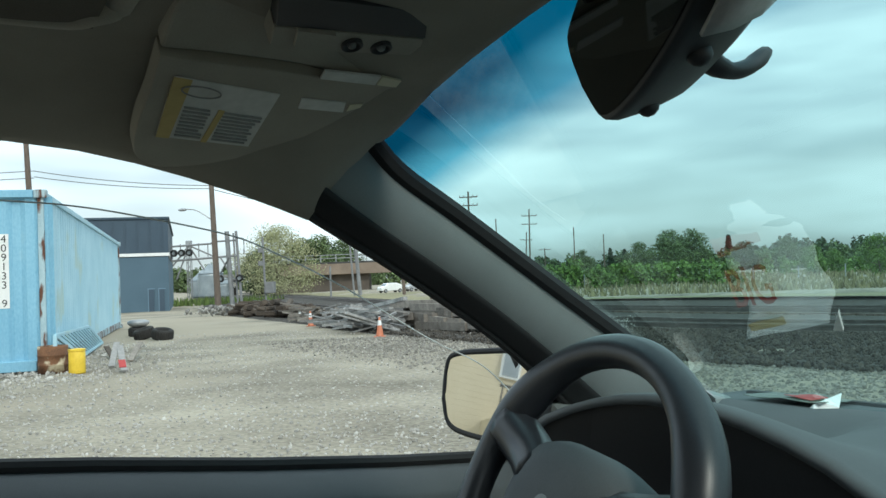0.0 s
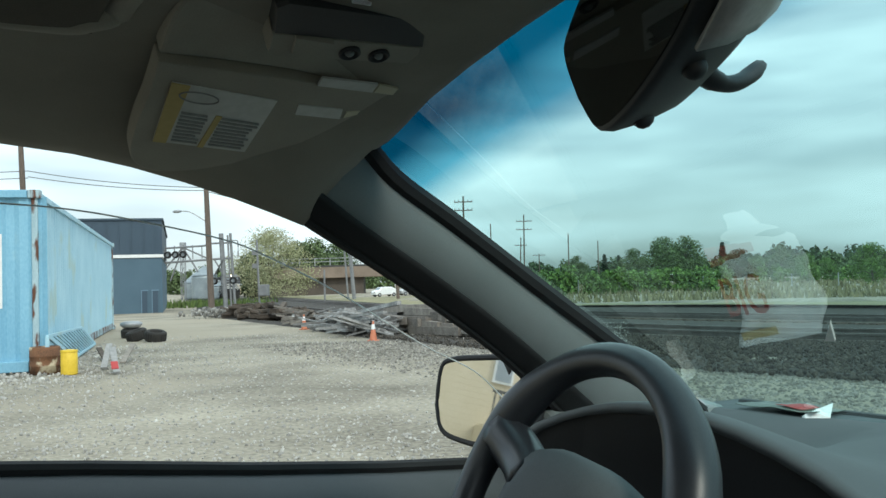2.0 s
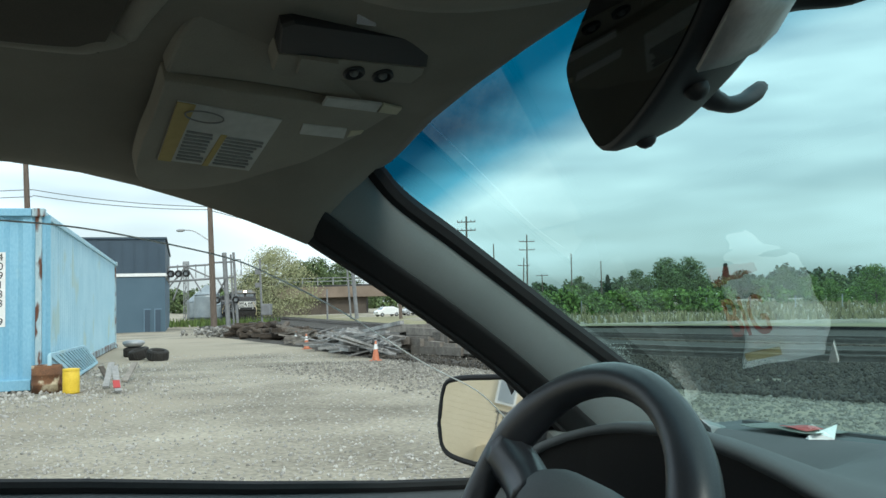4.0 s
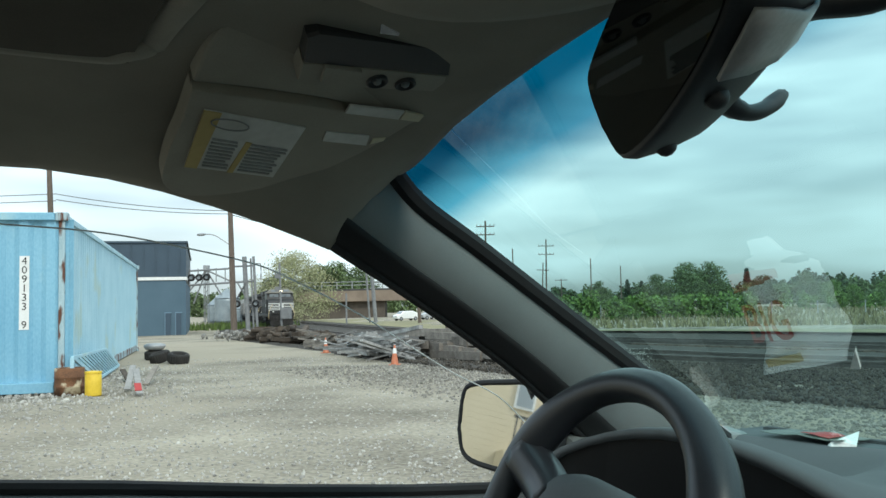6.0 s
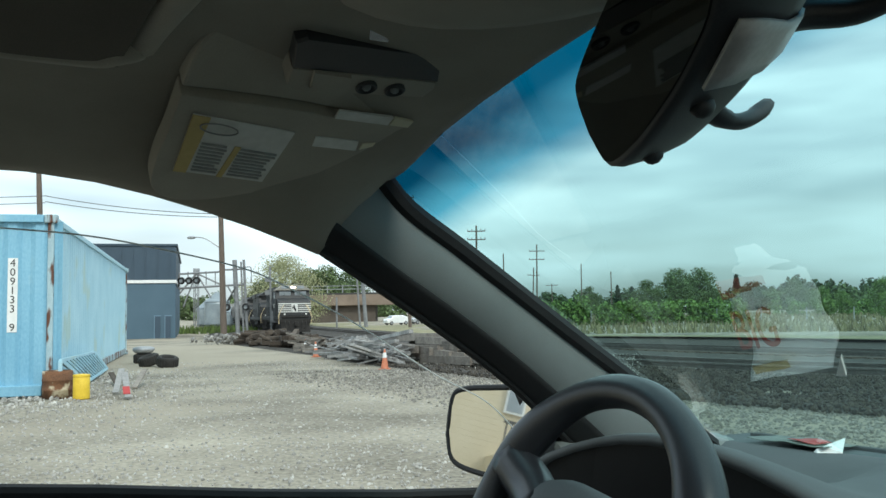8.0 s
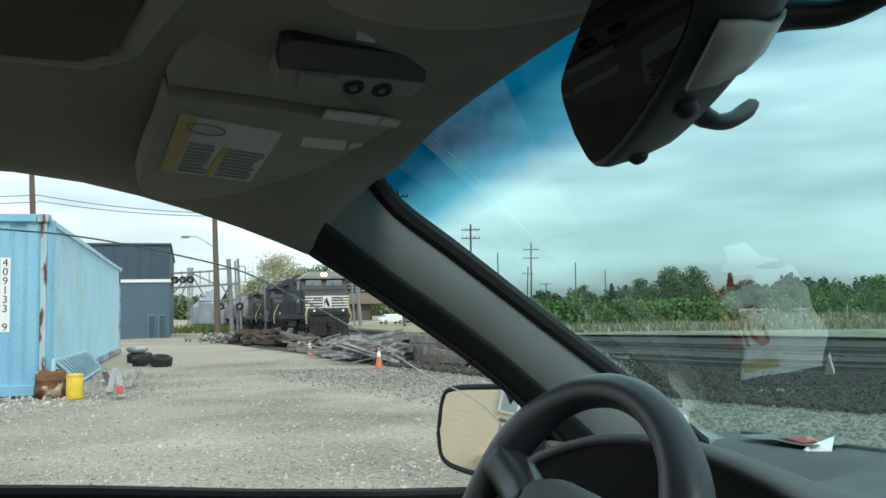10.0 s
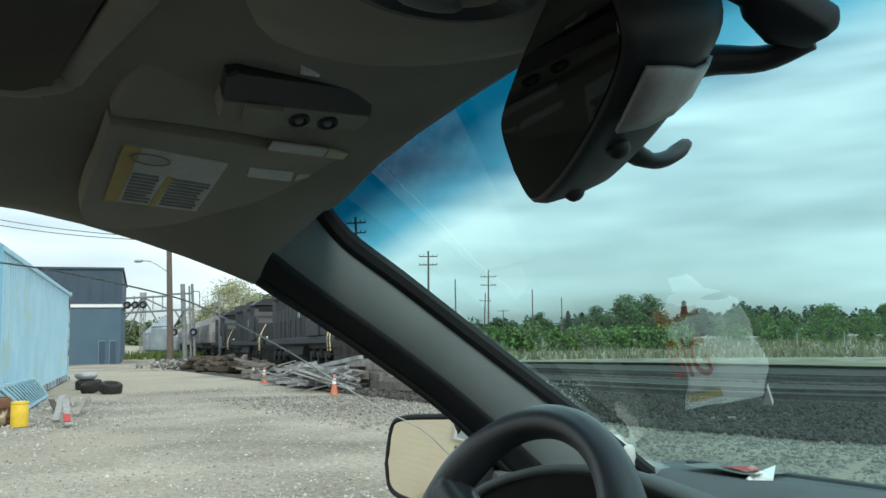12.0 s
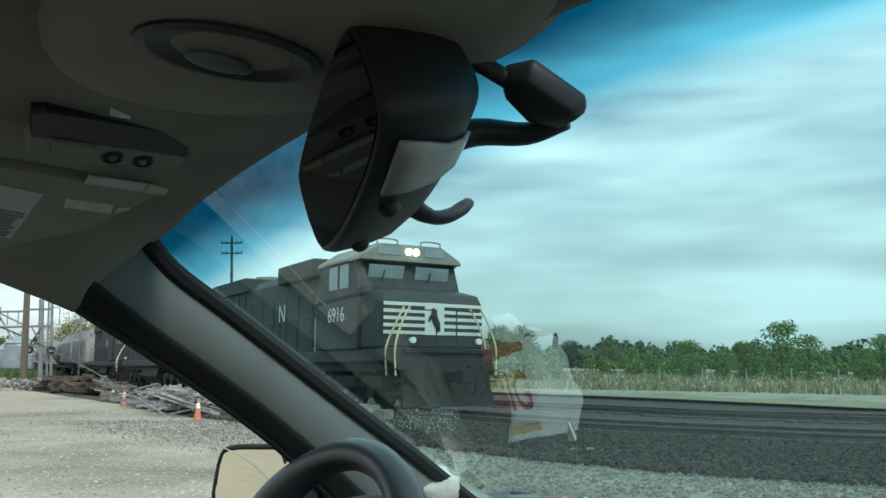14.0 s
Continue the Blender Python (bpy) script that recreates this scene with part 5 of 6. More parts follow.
for k in range(9000):
    b, d = rnd.uniform(-6, 42), 34 + 120 * rnd.random() ** 1.4
    x, y = ray_place(b, d)
    a, w, h, g = rnd.random() * 6.3, 0.011 * d / 4, rnd.uniform(0.3, 0.85), land(x, y)
    v = [bm.verts.new(q) for q in ((x - w * math.cos(a), y - w * math.sin(a), g), (x + w * math.cos(a), y + w * math.sin(a), g), (x + rnd.gauss(0, 0.15), y + rnd.gauss(0, 0.15), g + h))]
    bm.faces.new(v)
tagged(part("field_grass", bm, "grass", None, "tall dry tan grass in the field", kind="stuff"), category="grass")

# far line of poles across the tracks
for b, d, h, arms in ((-5.8, 95, 10.5, ((16.6, 3.7, 0), (18.3, 3.7, 0))), (-1.9, 135, 11.3, ((16.6, 4.4, 0), (19.0, 4.4, 0))), (-2.2, 160, 9.0, ((14.0, 4.0, 0),)), (-10.2, 70, 10.9, ((17.7, 3.0, 0), (19.2, 3.0, 0))),
                      (1.0, 170, 10.0, ()), (2.9, 185, 9.0, ()), (-0.9, 190, 6.8, ((12.0, 4.8, 0),)), (-4.0, 150, 11.0, ()), (8.8, 190, 2.5, ())):
    x, y = ray_place(b, d)
    pole(x, y, h * 1.85, 0.27, random.Random(int(b * 10)).uniform(-3, 3), arms, "distant wooden utility pole with crossarms" if arms else "bare distant wooden pole")
for k in range(16):
    x, y = ray_place(-1 + k * 2.6, 62 + (k % 3))
    post = thing("fence_post", Matrix.Translation((x, y, LOW)), "slim pale fence post at the field's edge", "fence post", "fence posts")
    part("post", rod(bmesh.new(), (0, 0, 0), (0.03, 0, 1.9), 0.07, seg=8), "grey_steel", post)

# ---- the car around the camera; +Y is its front ----
CAR = pose(0.11, 0.06, 1.1, 0, 0, -50) @ Matrix.Diagonal((1.07, 1.07, 1.07, 1)) @ pose(0, 0, -1.1)
car = thing("car", CAR, "parked sedan seen from its front passenger seat, grey and beige cabin", "car")


def roof_edge(f):
    """Lower edge of the left roof rail: r, z."""
    if f <= 0.1:
        return -0.972, 1.268 - 0.02 * max(0, -f - 0.6)
    if f <= 0.43:
        u = (f - 0.1) / 0.33
        return -0.972 - 0.02 * u, 1.268 - 0.075 * u ** 1.6
    u = (f - 0.43) / 0.07
    return -0.992 + 0.04 * u, 1.193 + 0.088 * u


def lining_z(r, f):
    c = max(0.0, 1 - ((r + 0.36) / 0.60) ** 2)
    return 1.272 + 0.085 * c ** 0.8 - 0.10 * max(0, f - 0.25) ** 2 * 4 * 0.25


def header_f(r):
    """Front edge of the roof over the windscreen."""
    x = max(0.0, r + 0.95)
    return 0.508 - 0.06 * x - 0.06 * x * x


def to_header(r, f):
    return f if f < 0.3 else 0.3 + (f - 0.3) * (header_f(r) - 0.3) / 0.21


rows = []
for f in (-1.7, -1.2, -0.8, -0.5, -0.3, -0.1, 0.0, 0.1, 0.17, 0.23, 0.29, 0.35, 0.40, 0.43, 0.465, 0.498, 0.51):
    r0, z0 = roof_edge(min(f, 0.5))
    row = [(r0 - 0.05, f, z0 + 0.02), (r0, f, z0)]
    for u in (0.02, 0.05, 0.09, 0.16, 0.25, 0.35, 0.45, 0.55, 0.65, 0.75, 0.85, 1.0, 1.15):
        r = r0 + u
        blend = min(1, u / 0.14) ** 0.7
        row.append((r, to_header(r, f), z0 * (1 - blend) + max(lining_z(r, f), z0) * blend))
    row += [(0.26, to_header(0.26, f), 1.25), (0.33, to_header(0.33, f), 1.24)]
    rows.append(row)
part("headliner", sheet(bmesh.new(), rows, 0.012), "lining", car, "beige-grey cloth headliner", smooth=True)
# outer roof skin closes the cabin
bm = bmesh.new()
sheet(bm, [[(r, min(f, header_f(r) + 0.005), 1.40 - 0.09 * ((r + 0.36) / 0.7) ** 2 - 0.06 * max(0, f - 0.1)) for r in (-1.04, -0.9, -0.6, -0.36, -0.1, 0.2, 0.36)] for f in (-1.75, -1.0, -0.4, 0.1, 0.53)], 0.01)
part("roof", bm, "car_body", car)

# sunroof surround
sr = smooth_path([(-0.735, -0.42, 1.318), (-0.737, 0.05, 1.318), (-0.715, 0.14, 1.319), (-0.64, 0.155, 1.33), (-0.1, 0.155, 1.338), (-0.03, 0.1, 1.335), (-0.02, -0.42, 1.335)], 8)
sunroof = part("sunroof_surround", tube(bmesh.new(), sr, 0.014, 10, flat=0.7), "visor", car, "moulded beige trim round the closed sunroof", smooth=True)
part("sunroof_shade", sheet(bmesh.new(), [[(r, f, lining_z(r, f) - 0.014) for r in (-0.73, -0.55, -0.36, -0.2, -0.03)] for f in (-0.42, -0.2, 0.0, 0.14)], 0.006), "shade_cloth_dim", sunroof, "sliding cloth shade, coloured dark for the dim ceiling recess")

# overhead console with its reading lamp
bm = bmesh.new()
loft(bm, [[Vector((-0.37 + a * math.cos(t) * 1.0, 0.335 + b * math.sin(t), z)) for t in (2 * math.pi * k / 28 for k in range(28))] for a, b, z in ((0.235, 0.15, 1.375), (0.235, 0.15, 1.352), (0.225, 0.14, 1.336), (0.19, 0.11, 1.330), (0.02, 0.02, 1.330))])
console = part("overhead_console", bm, "visor", car, "rounded beige overhead console", smooth=True)
bm = bmesh.new()
loft(bm, [[Vector((-0.405 + a * math.cos(t), 0.314 + b * math.sin(t), z)) for t in (2 * math.pi * k / 24 for k in range(24))] for a, b, z in ((0.05, 0.068, 1.336), (0.05, 0.068, 1.3275), (0.042, 0.06, 1.326), (0.024, 0.035, 1.332))])
part("lamp_recess", bm, "plastic_dark", console)
bm = bmesh.new()
ball(bm, (-0.422, 0.314, 1.327), 0.012, (1.0, 2.3, 0.45), 2)
part("lamp_lens", bm, "plastic_grey", console, "clear lamp lens", smooth=True)

# sun visor: two stacked plates against the headliner
VN = Vector((-0.314, -0.089, 0.945)).normalized()


def on_visor(r, f, lift=0.0):
    """A point on the visor's lower face; lift is below it."""
    z = (1.4372 * 1.0 - (-0.314) * r - (-0.089) * f) / 0.945
    return Vector((r, f, z)) - VN * lift


def visor_plate(name, outline, lift, thick, parent, material="visor", label="", bevel=0.006):
    ring = smooth_path([*outline, outline[0]], 4)[:-1]
    lo = [on_visor(p.x, p.y, lift) for p in ring]
    hi = [on_visor(p.x, p.y, lift - thick) for p in ring]
    return part(name, loft(bmesh.new(), [hi, lo]), material, parent, label, bevel=bevel)


def P2(*pts):
    return [Vector((a, b, 0)) for a, b in pts]


visor = visor_plate("sun_visor", P2((-0.735, 0.194), (-0.796, 0.199), (-0.85, 0.201), (-0.904, 0.209), (-0.932, 0.227), (-0.945, 0.252), (-0.945, 0.287), (-0.935, 0.323), (-0.918, 0.365), (-0.88, 0.397), (-0.843, 0.421), (-0.795, 0.442), (-0.783, 0.448), (-0.773, 0.372), (-0.76, 0.318), (-0.747, 0.251)), 0.0, 0.02, car, label="beige vinyl sun visor folded up, with warning labels")
visor_plate("visor_flap", P2((-0.731, 0.194), (-0.672, 0.192), (-0.642, 0.203), (-0.625, 0.225), (-0.612, 0.257), (-0.61, 0.307), (-0.627, 0.381), (-0.641, 0.465), (-0.649, 0.49), (-0.662, 0.496), (-0.702, 0.473), (-0.75, 0.461), (-0.777, 0.448), (-0.765, 0.372), (-0.752, 0.318), (-0.739, 0.251)), -0.005, 0.018, visor, label="inner plate of the visor")


def flat_patch(bm, corners, lift, n=1):
    """A thin four-cornered patch lying on the visor."""
    lo = [on_visor(a, b, lift) for a, b in corners]
    hi = [on_visor(a, b, lift - 0.0025) for a, b in corners]
    return loft(bm, [hi, lo])


LAB = ((-0.872, 0.223), (-0.765, 0.213), (-0.798, 0.325), (-0.904, 0.329))


def lab(u, v):
    a = Vector(LAB[0]).lerp(Vector(LAB[3]), u)
    b = Vector(LAB[1]).lerp(Vector(LAB[2]), u)
    return tuple(a.lerp(b, v))


label = part("warning_label", flat_patch(bmesh.new(), [lab(0, 0), lab(0, 1), lab(1, 1), lab(1, 0)], 0.0012), "paper_white", visor, "white and yellow airbag warning label")
part("label_band", flat_patch(bmesh.new(), [lab(0, 0), lab(0, 1), lab(0.16, 1), lab(0.13, 0)], 0.0022), "yellow_ink", label)
part("label_band", flat_patch(bmesh.new(), [lab(0.46, 0), lab(0.5, 0.6), lab(0.56, 0.6), lab(0.52, 0)], 0.0022), "yellow_ink", label)
for c0, c1 in ((0.17, 0.44), (0.56, 0.98)):
    for k in range(9):
        v = 0.06 + k * 0.062
        wdt = random.uniform(0.8, 1.0)
        u1 = c0 + (c1 - c0) * wdt
        part("text_bar", flat_patch(bmesh.new(), [lab(c0, v), lab(c0, v + 0.022), lab(u1, v + 0.022), lab(u1, v)], 0.0026), "ink_grey", label)
ring = [on_visor(*lab(0.27 + 0.18 * math.cos(a), 0.86 + 0.085 * math.sin(a)), 0.003) for a in (2 * math.pi * k / 20 for k in range(20))]
part("warning_ring", tube(bmesh.new(), ring, 0.0008, 5, closed=True), "ink_grey", label)
part("sticker", flat_patch(bmesh.new(), [(-0.806, 0.351), (-0.816, 0.405), (-0.836, 0.411), (-0.825, 0.355)], 0.0012), "paper_white", visor, "small white sticker")
part("sticker", flat_patch(bmesh.new(), [(-0.821, 0.412), (-0.82, 0.427), (-0.827, 0.427), (-0.834, 0.414)], 0.0012), "label_tint", visor)
part("card", flat_patch(bmesh.new(), [(-0.753, 0.353), (-0.764, 0.419), (-0.779, 0.42), (-0.767, 0.354)], 0.003), "paper_white", visor, "white card tucked under the visor plate")
part("card", flat_patch(bmesh.new(), [(-0.764, 0.421), (-0.772, 0.447), (-0.784, 0.447), (-0.779, 0.422)], 0.003), "label_tint", visor)

# garage remote clipped on the visor
remote = thing("garage_remote", CAR, "dark garage-door remote with grey buttons clipped to the sun visor", "remote control")


def remote_block(ring, l0, l1):
    """A block on the visor over a ring of places; the lower end is a little smaller."""
    cx, cy = sum(a for a, _ in ring) / len(ring), sum(b for _, b in ring) / len(ring)
    return loft(bmesh.new(), [[on_visor(a, b, l0) for a, b in ring], [on_visor(a, b, l1 - 0.003) for a, b in ring], [on_visor(cx + (a - cx) * 0.96, cy + (b - cy) * 0.985, l1) for a, b in ring]])


part("body", remote_block(((-0.632, 0.255), (-0.626, 0.263), (-0.639, 0.387), (-0.646, 0.401), (-0.679, 0.417), (-0.666, 0.266)), -0.012, 0.016), "plastic_dark", remote, "black remote body")
part("front_face", remote_block(((-0.668, 0.266), (-0.681, 0.417), (-0.692, 0.421), (-0.707, 0.417), (-0.7, 0.279), (-0.693, 0.271)), -0.012, 0.015), "visor", remote, "grey-beige front edge")
part("button", remote_block(((-0.668, 0.286), (-0.674, 0.324), (-0.6945, 0.327), (-0.692, 0.292)), 0.001, 0.0185), "visor", remote, "large pale button")
for r0, f0 in ((-0.6905, 0.347), (-0.6935, 0.378)):
    c = on_visor(r0, f0, 0.0155)
    part("button_ring", lathe(bmesh.new(), [(0.0098, -0.003), (0.0102, 0.002), (0.008, 0.003), (0.0072, 0.0)], 18, Matrix.Translation(c) @ Matrix.Rotation(radians(180 - 18), 4, "Y")), "plastic_dark", remote, smooth=True)
    part("button", ball(bmesh.new(), c, 0.0045, sub=2), "plastic_grey", remote, "small round button", smooth=True)
part("clip", remote_block(((-0.598, 0.305), (-0.599, 0.324), (-0.624, 0.334), (-0.622, 0.315)), -0.006, 0.016), "chrome", remote, "bright metal clip")

# left front pillar
PL = smooth_path([(-0.975, 0.33, 1.25), (-0.995, 0.43, 1.190), (-1.006, 0.523, 1.139), (-1.023, 0.626, 1.082), (-1.041, 0.731, 1.020), (-1.060, 0.82, 0.960), (-1.085, 0.96, 0.85), (-1.10, 1.06, 0.78)], 4)
PU = smooth_path([(-0.935, 0.42, 1.33), (-0.952, 0.495, 1.281), (-0.963, 0.548, 1.235), (-0.972, 0.634, 1.186), (-0.985, 0.735, 1.128), (-0.999, 0.846, 1.064), (-1.02, 1.02, 0.965), (-1.05, 1.22, 0.85)], 4)
rows = []
for a, b in zip(PL, PU):
    out_dir = Vector((-0.055, 0.035, 0.02))
    ring = []
    for k in range(9):
        u = k / 8
        bulge = math.sin(math.pi * u) ** 0.7 * 0.026
        ring.append(a.lerp(b, u) + Vector((0.85, -0.45, 0.1)) * bulge)
    ring += [b + out_dir, a + out_dir]
    rows.append(ring)
part("pillar_trim", loft(bmesh.new(), rows), "plastic_grey", car, "grey moulded plastic front pillar trim", smooth=True)
part("pillar_seal", tube(bmesh.new(), [p + Vector((0.004, -0.004, 0.004)) for p in PU], 0.0135, 8), "rubber", car, "black rubber edge of the windscreen")
part("door_seal", tube(bmesh.new(), [p + Vector((0.002, -0.004, 0.004)) for p in PL], 0.009, 8), "rubber", car, "black rubber door seal")
rows = []
for a, b in zip(PL, PU):
    rows.append([a.lerp(b, u) + Vector((0.85, -0.45, 0.1)) * (math.sin(math.pi * u) ** 0.7 * 0.026 + 0.0035 if u > 0 else 0.004) for u in (0.0, 0.08, 0.16, 0.24, 0.31)])
part("door_frame", sheet(bmesh.new(), rows, 0.003), "rubber", car, "black weather strip along the door opening", smooth=True)

# driver's door: panel top and outer skin
bm = bmesh.new()
rows = []
for f, z in ((-1.2, 0.93), (-0.4, 0.925), (0.0, 0.915), (0.2, 0.89), (0.4, 0.861), (0.6, 0.836), (0.78, 0.818), (0.95, 0.81)):
    rows.append([(-1.13, f, z - 0.02), (-1.105, f, z), (-1.075, f, z - 0.004), (-1.04, f, z - 0.03), (-1.02, f, z - 0.08), (-1.015, f, z - 0.45), (-1.13, f, z - 0.45)])
door = part("driver_door", loft(bmesh.new(), rows), "dash", car, "dark grey door panel below the open window line", bevel=0.004, smooth=True)
part("window_seal", tube(bmesh.new(), [(r[1][0] + 0.004, r[1][1], r[1][2] + 0.006) for r in rows], 0.009, 8), "rubber", door, "black rubber sill strip")
bm = bmesh.new()
loft(bm, [[(x, f, z) for f, z in ((0.815, 0.80), (1.0, 0.80), (0.92, 0.90), (0.845, 0.975), (0.818, 0.985))] for x in (-1.13, -1.085)])
part("mirror_sail", bm, "rubber", door, "black triangular mirror base", bevel=0.006)

# outside mirror
ring = []
for x, z in ((-0.118, -0.01), (-0.115, 0.042), (-0.09, 0.058), (0.0, 0.064), (0.09, 0.066), (0.104, 0.055), (0.104, -0.052), (0.08, -0.062), (-0.04, -0.058), (-0.098, -0.045)):
    ring.append(Vector((x, 0, z)))
ring = [Vector((p.x, 0, p.z)) for p in smooth_path([*ring, ring[0]], 4)[:-1]]
MM = pose(-1.145, 0.80, 0.910, -10, 0, 13) @ Matrix.Diagonal((0.80, 1, 1.10, 1))
mirror_box = part("side_mirror", loft(bmesh.new(), [[MM @ (p * s + Vector((0, d, 0))) for p in ring] for s, d in ((1.0, 0.0), (1.03, 0.012), (1.02, 0.05), (0.8, 0.09), (0.3, 0.11))]), "plastic_dark", car, "black outside mirror with a bright glass", smooth=True)
part("mirror_rim", tube(bmesh.new(), [MM @ p for p in ring], 0.0055, 8, closed=True), "rubber", mirror_box)
bm = bmesh.new()
loft(bm, [[MM @ (p * 0.965 + Vector((0, -0.003, 0))) for p in ring], [MM @ (p * 0.965 + Vector((0, 0.004, 0))) for p in ring]])
part("mirror_glass", bm, "mirror", mirror_box)

# inside mirror
IC = Vector((-0.3922, 0.3926, 1.2774))   # centre of its glass
IA = Vector((0.8690, -0.4171, 0.2663))    # along it
IU = Vector((-0.3437, -0.1215, 0.9312))   # up it
IN = Vector((-0.3560, -0.9007, -0.2489))  # the way it faces


def im(a, u, d):
    """A point by length, height and depth behind the glass."""
    return IC + IA * a + IU * u - IN * d


ring = [(-0.118, -0.012), (-0.113, 0.022), (-0.09, 0.034), (0.0, 0.038), (0.09, 0.034), (0.113, 0.022), (0.118, -0.014), (0.106, -0.045), (0.06, -0.056), (0.0, -0.059), (-0.06, -0.056), (-0.106, -0.045)]
ring = [(p.x * 0.972, p.y * 0.962) for p in smooth_path([Vector((*q, 0)) for q in (*ring, ring[0])], 4)[:-1]]
imirror = part("rear_view_mirror", loft(bmesh.new(), [[im(a * s, u * s2, d) for a, u in ring] for s, s2, d in ((0.985, 0.97, -0.002), (1.0, 1.0, 0.0), (1.015, 1.03, 0.006), (1.01, 1.02, 0.03), (0.975, 0.95, 0.052), (0.9, 0.78, 0.07), (0.74, 0.48, 0.084), (0.3, 0.15, 0.09))]), "plastic_dark", car, "black inside mirror on a jointed arm", smooth=True)
part("mirror_glass", loft(bmesh.new(), [[im(a * 0.965, u * 0.93, -0.0035) for a, u in ring], [im(a * 0.965, u * 0.93, 0.0) for a, u in ring]]), "mirror_darkened", imirror, "mirror glass, reflectance lowered for the dark cabin it shows")
part("map_lamp", sheet(bmesh.new(), [[im(a0 + (a1 - a0) * k / 4, u0 + (u1 - u0) * k / 4, d) for k in range(5)] for a0, a1, u0, u1, d in ((0.037, 0.097, -0.0605, -0.053, 0.009), (0.036, 0.09, -0.0605, -0.053, 0.03), (0.036, 0.078, -0.0565, -0.051, 0.05), (0.038, 0.068, -0.0485, -0.044, 0.066), (0.042, 0.06, -0.038, -0.035, 0.076))], 0.003), "lens_grey", imirror, "pale lamp lens under the mirror", smooth=True)
part("tab", tube(bmesh.new(), smooth_path([(-0.412, 0.475, 1.252), (-0.412, 0.497, 1.242), (-0.412, 0.515, 1.240), (-0.412, 0.535, 1.246), (-0.413, 0.553, 1.258)], 4), [0.013, 0.013, 0.012, 0.011, 0.010, 0.010, 0.009, 0.009, 0.009, 0.009, 0.009, 0.009, 0.009, 0.009, 0.009, 0.008, 0.007], 8, flat=0.7), "plastic_dark", imirror, "day and night tab", smooth=True)
for q in (im(0.003, -0.058, 0.025), im(-0.08, -0.05, 0.023)):
    part("knob", ball(bmesh.new(), q, 0.0085, sub=2), "plastic_dark", imirror, smooth=True)
part("arm", tube(bmesh.new(), smooth_path([(-0.335, 0.425, 1.345), (-0.316, 0.452, 1.340), (-0.297, 0.495, 1.320), (-0.286, 0.527, 1.303)], 5), 0.0072, 8), "plastic_dark", imirror, "straight stay rod", smooth=True)
part("arm", tube(bmesh.new(), smooth_path([im(0.0, -0.012, 0.075), (-0.345, 0.495, 1.297), (-0.318, 0.522, 1.296), (-0.287, 0.532, 1.302)], 5), [0.016, 0.0155, 0.015, 0.0145, 0.014, 0.0135, 0.013, 0.0125, 0.012, 0.0115, 0.011, 0.0105, 0.010, 0.0095, 0.009, 0.0085], 10, flat=0.8), "plastic_dark", imirror, "jointed mirror arm", smooth=True)
pad = [Vector(q) for q in ((-0.312, 0.492, 1.331), (-0.302, 0.480, 1.338), (-0.276, 0.483, 1.337), (-0.260, 0.522, 1.315), (-0.266, 0.532, 1.310), (-0.288, 0.536, 1.308), (-0.312, 0.522, 1.316))]
mid_pad = sum(pad, Vector()) / len(pad)
part("mount", loft(bmesh.new(), [[mid_pad.lerp(q, w) + Vector((0, -0.45, -0.89)) * h for q in pad] for w, h in ((1, 0.0), (1, 0.008), (0.85, 0.018), (0.4, 0.022))]), "plastic_dark", imirror, "mount button on the windscreen", bevel=0.003, smooth=True)

# windscreen, tinted, with a blue band along the top
wmat, wt, wtr = clear_glass("windscreen_glass", (1, 1, 1), 1.72, 1.0)
co = wt.nodes.new("ShaderNodeTexCoord")
sep = wt.nodes.new("ShaderNodeSeparateXYZ")
mul = wt.nodes.new("ShaderNodeMath")
mul.operation, mul.inputs[1].default_value = "MULTIPLY_ADD", 0.105
wr = wt.nodes.new("ShaderNodeValToRGB")
els = wr.color_ramp.elements
els[0].position, els[0].color = 0.439, (0.002, 0.07, 0.13, 1)
els[1].position, els[1].color = 0.530, (0.60, 0.82, 0.80, 1)
mid = els.new(0.489)
mid.color = (0.10, 0.36, 0.47, 1)
wt.links.new(co.outputs["Object"], sep.inputs["Vector"])
wt.links.new(sep.outputs["X"], mul.inputs[0])
wt.links.new(sep.outputs["Y"], mul.inputs[2])
wt.links.new(mul.outputs["Value"], wr.inputs["Fac"])
wt.links.new(wr.outputs["Color"], wtr.inputs["Color"])


def glass_z(r, f):
    return 1.56 + 0.05 * max(0, 1 - ((r + 0.36) / 0.62) ** 2) - 0.562 * f


rows = [[(r, f, glass_z(r, f)) for r in (-1.05, -0.97, -0.85, -0.7, -0.55, -0.36, -0.15, 0.05, 0.2, 0.32)] for f in (0.37, 0.42, 0.47, 0.55, 0.65, 0.8, 0.95, 1.1, 1.25, 1.36)]
glass = part("windscreen", sheet(bmesh.new(), rows, 0), wmat, car, "green-tinted windscreen with a blue sun band", smooth=True)
if glass.data.polygons[0].normal.z > 0:
    glass.data.flip_normals()
glass.visible_shadow = False

# dashboard
def dash_z(r, f):
    hood_h = 0.074 * max(0, math.cos(math.pi / 2 * max(-1, min(1, (r + 0.765) / 0.275)))) ** 0.8 * math.exp(-((f - 0.80) / 0.12) ** 2)
    tray = 0.042 * max(0.0, min(1.0, (f - 0.90) / 0.05)) * max(0.0, min(1.0, (1.22 - f) / 0.10)) * max(0.0, min(1.0, (-0.72 - r) / 0.06))
    return 0.872 + hood_h - tray - 0.05 * max(0, 0.8 - f) * 2 - 0.025 * max(0, f - 1.15)


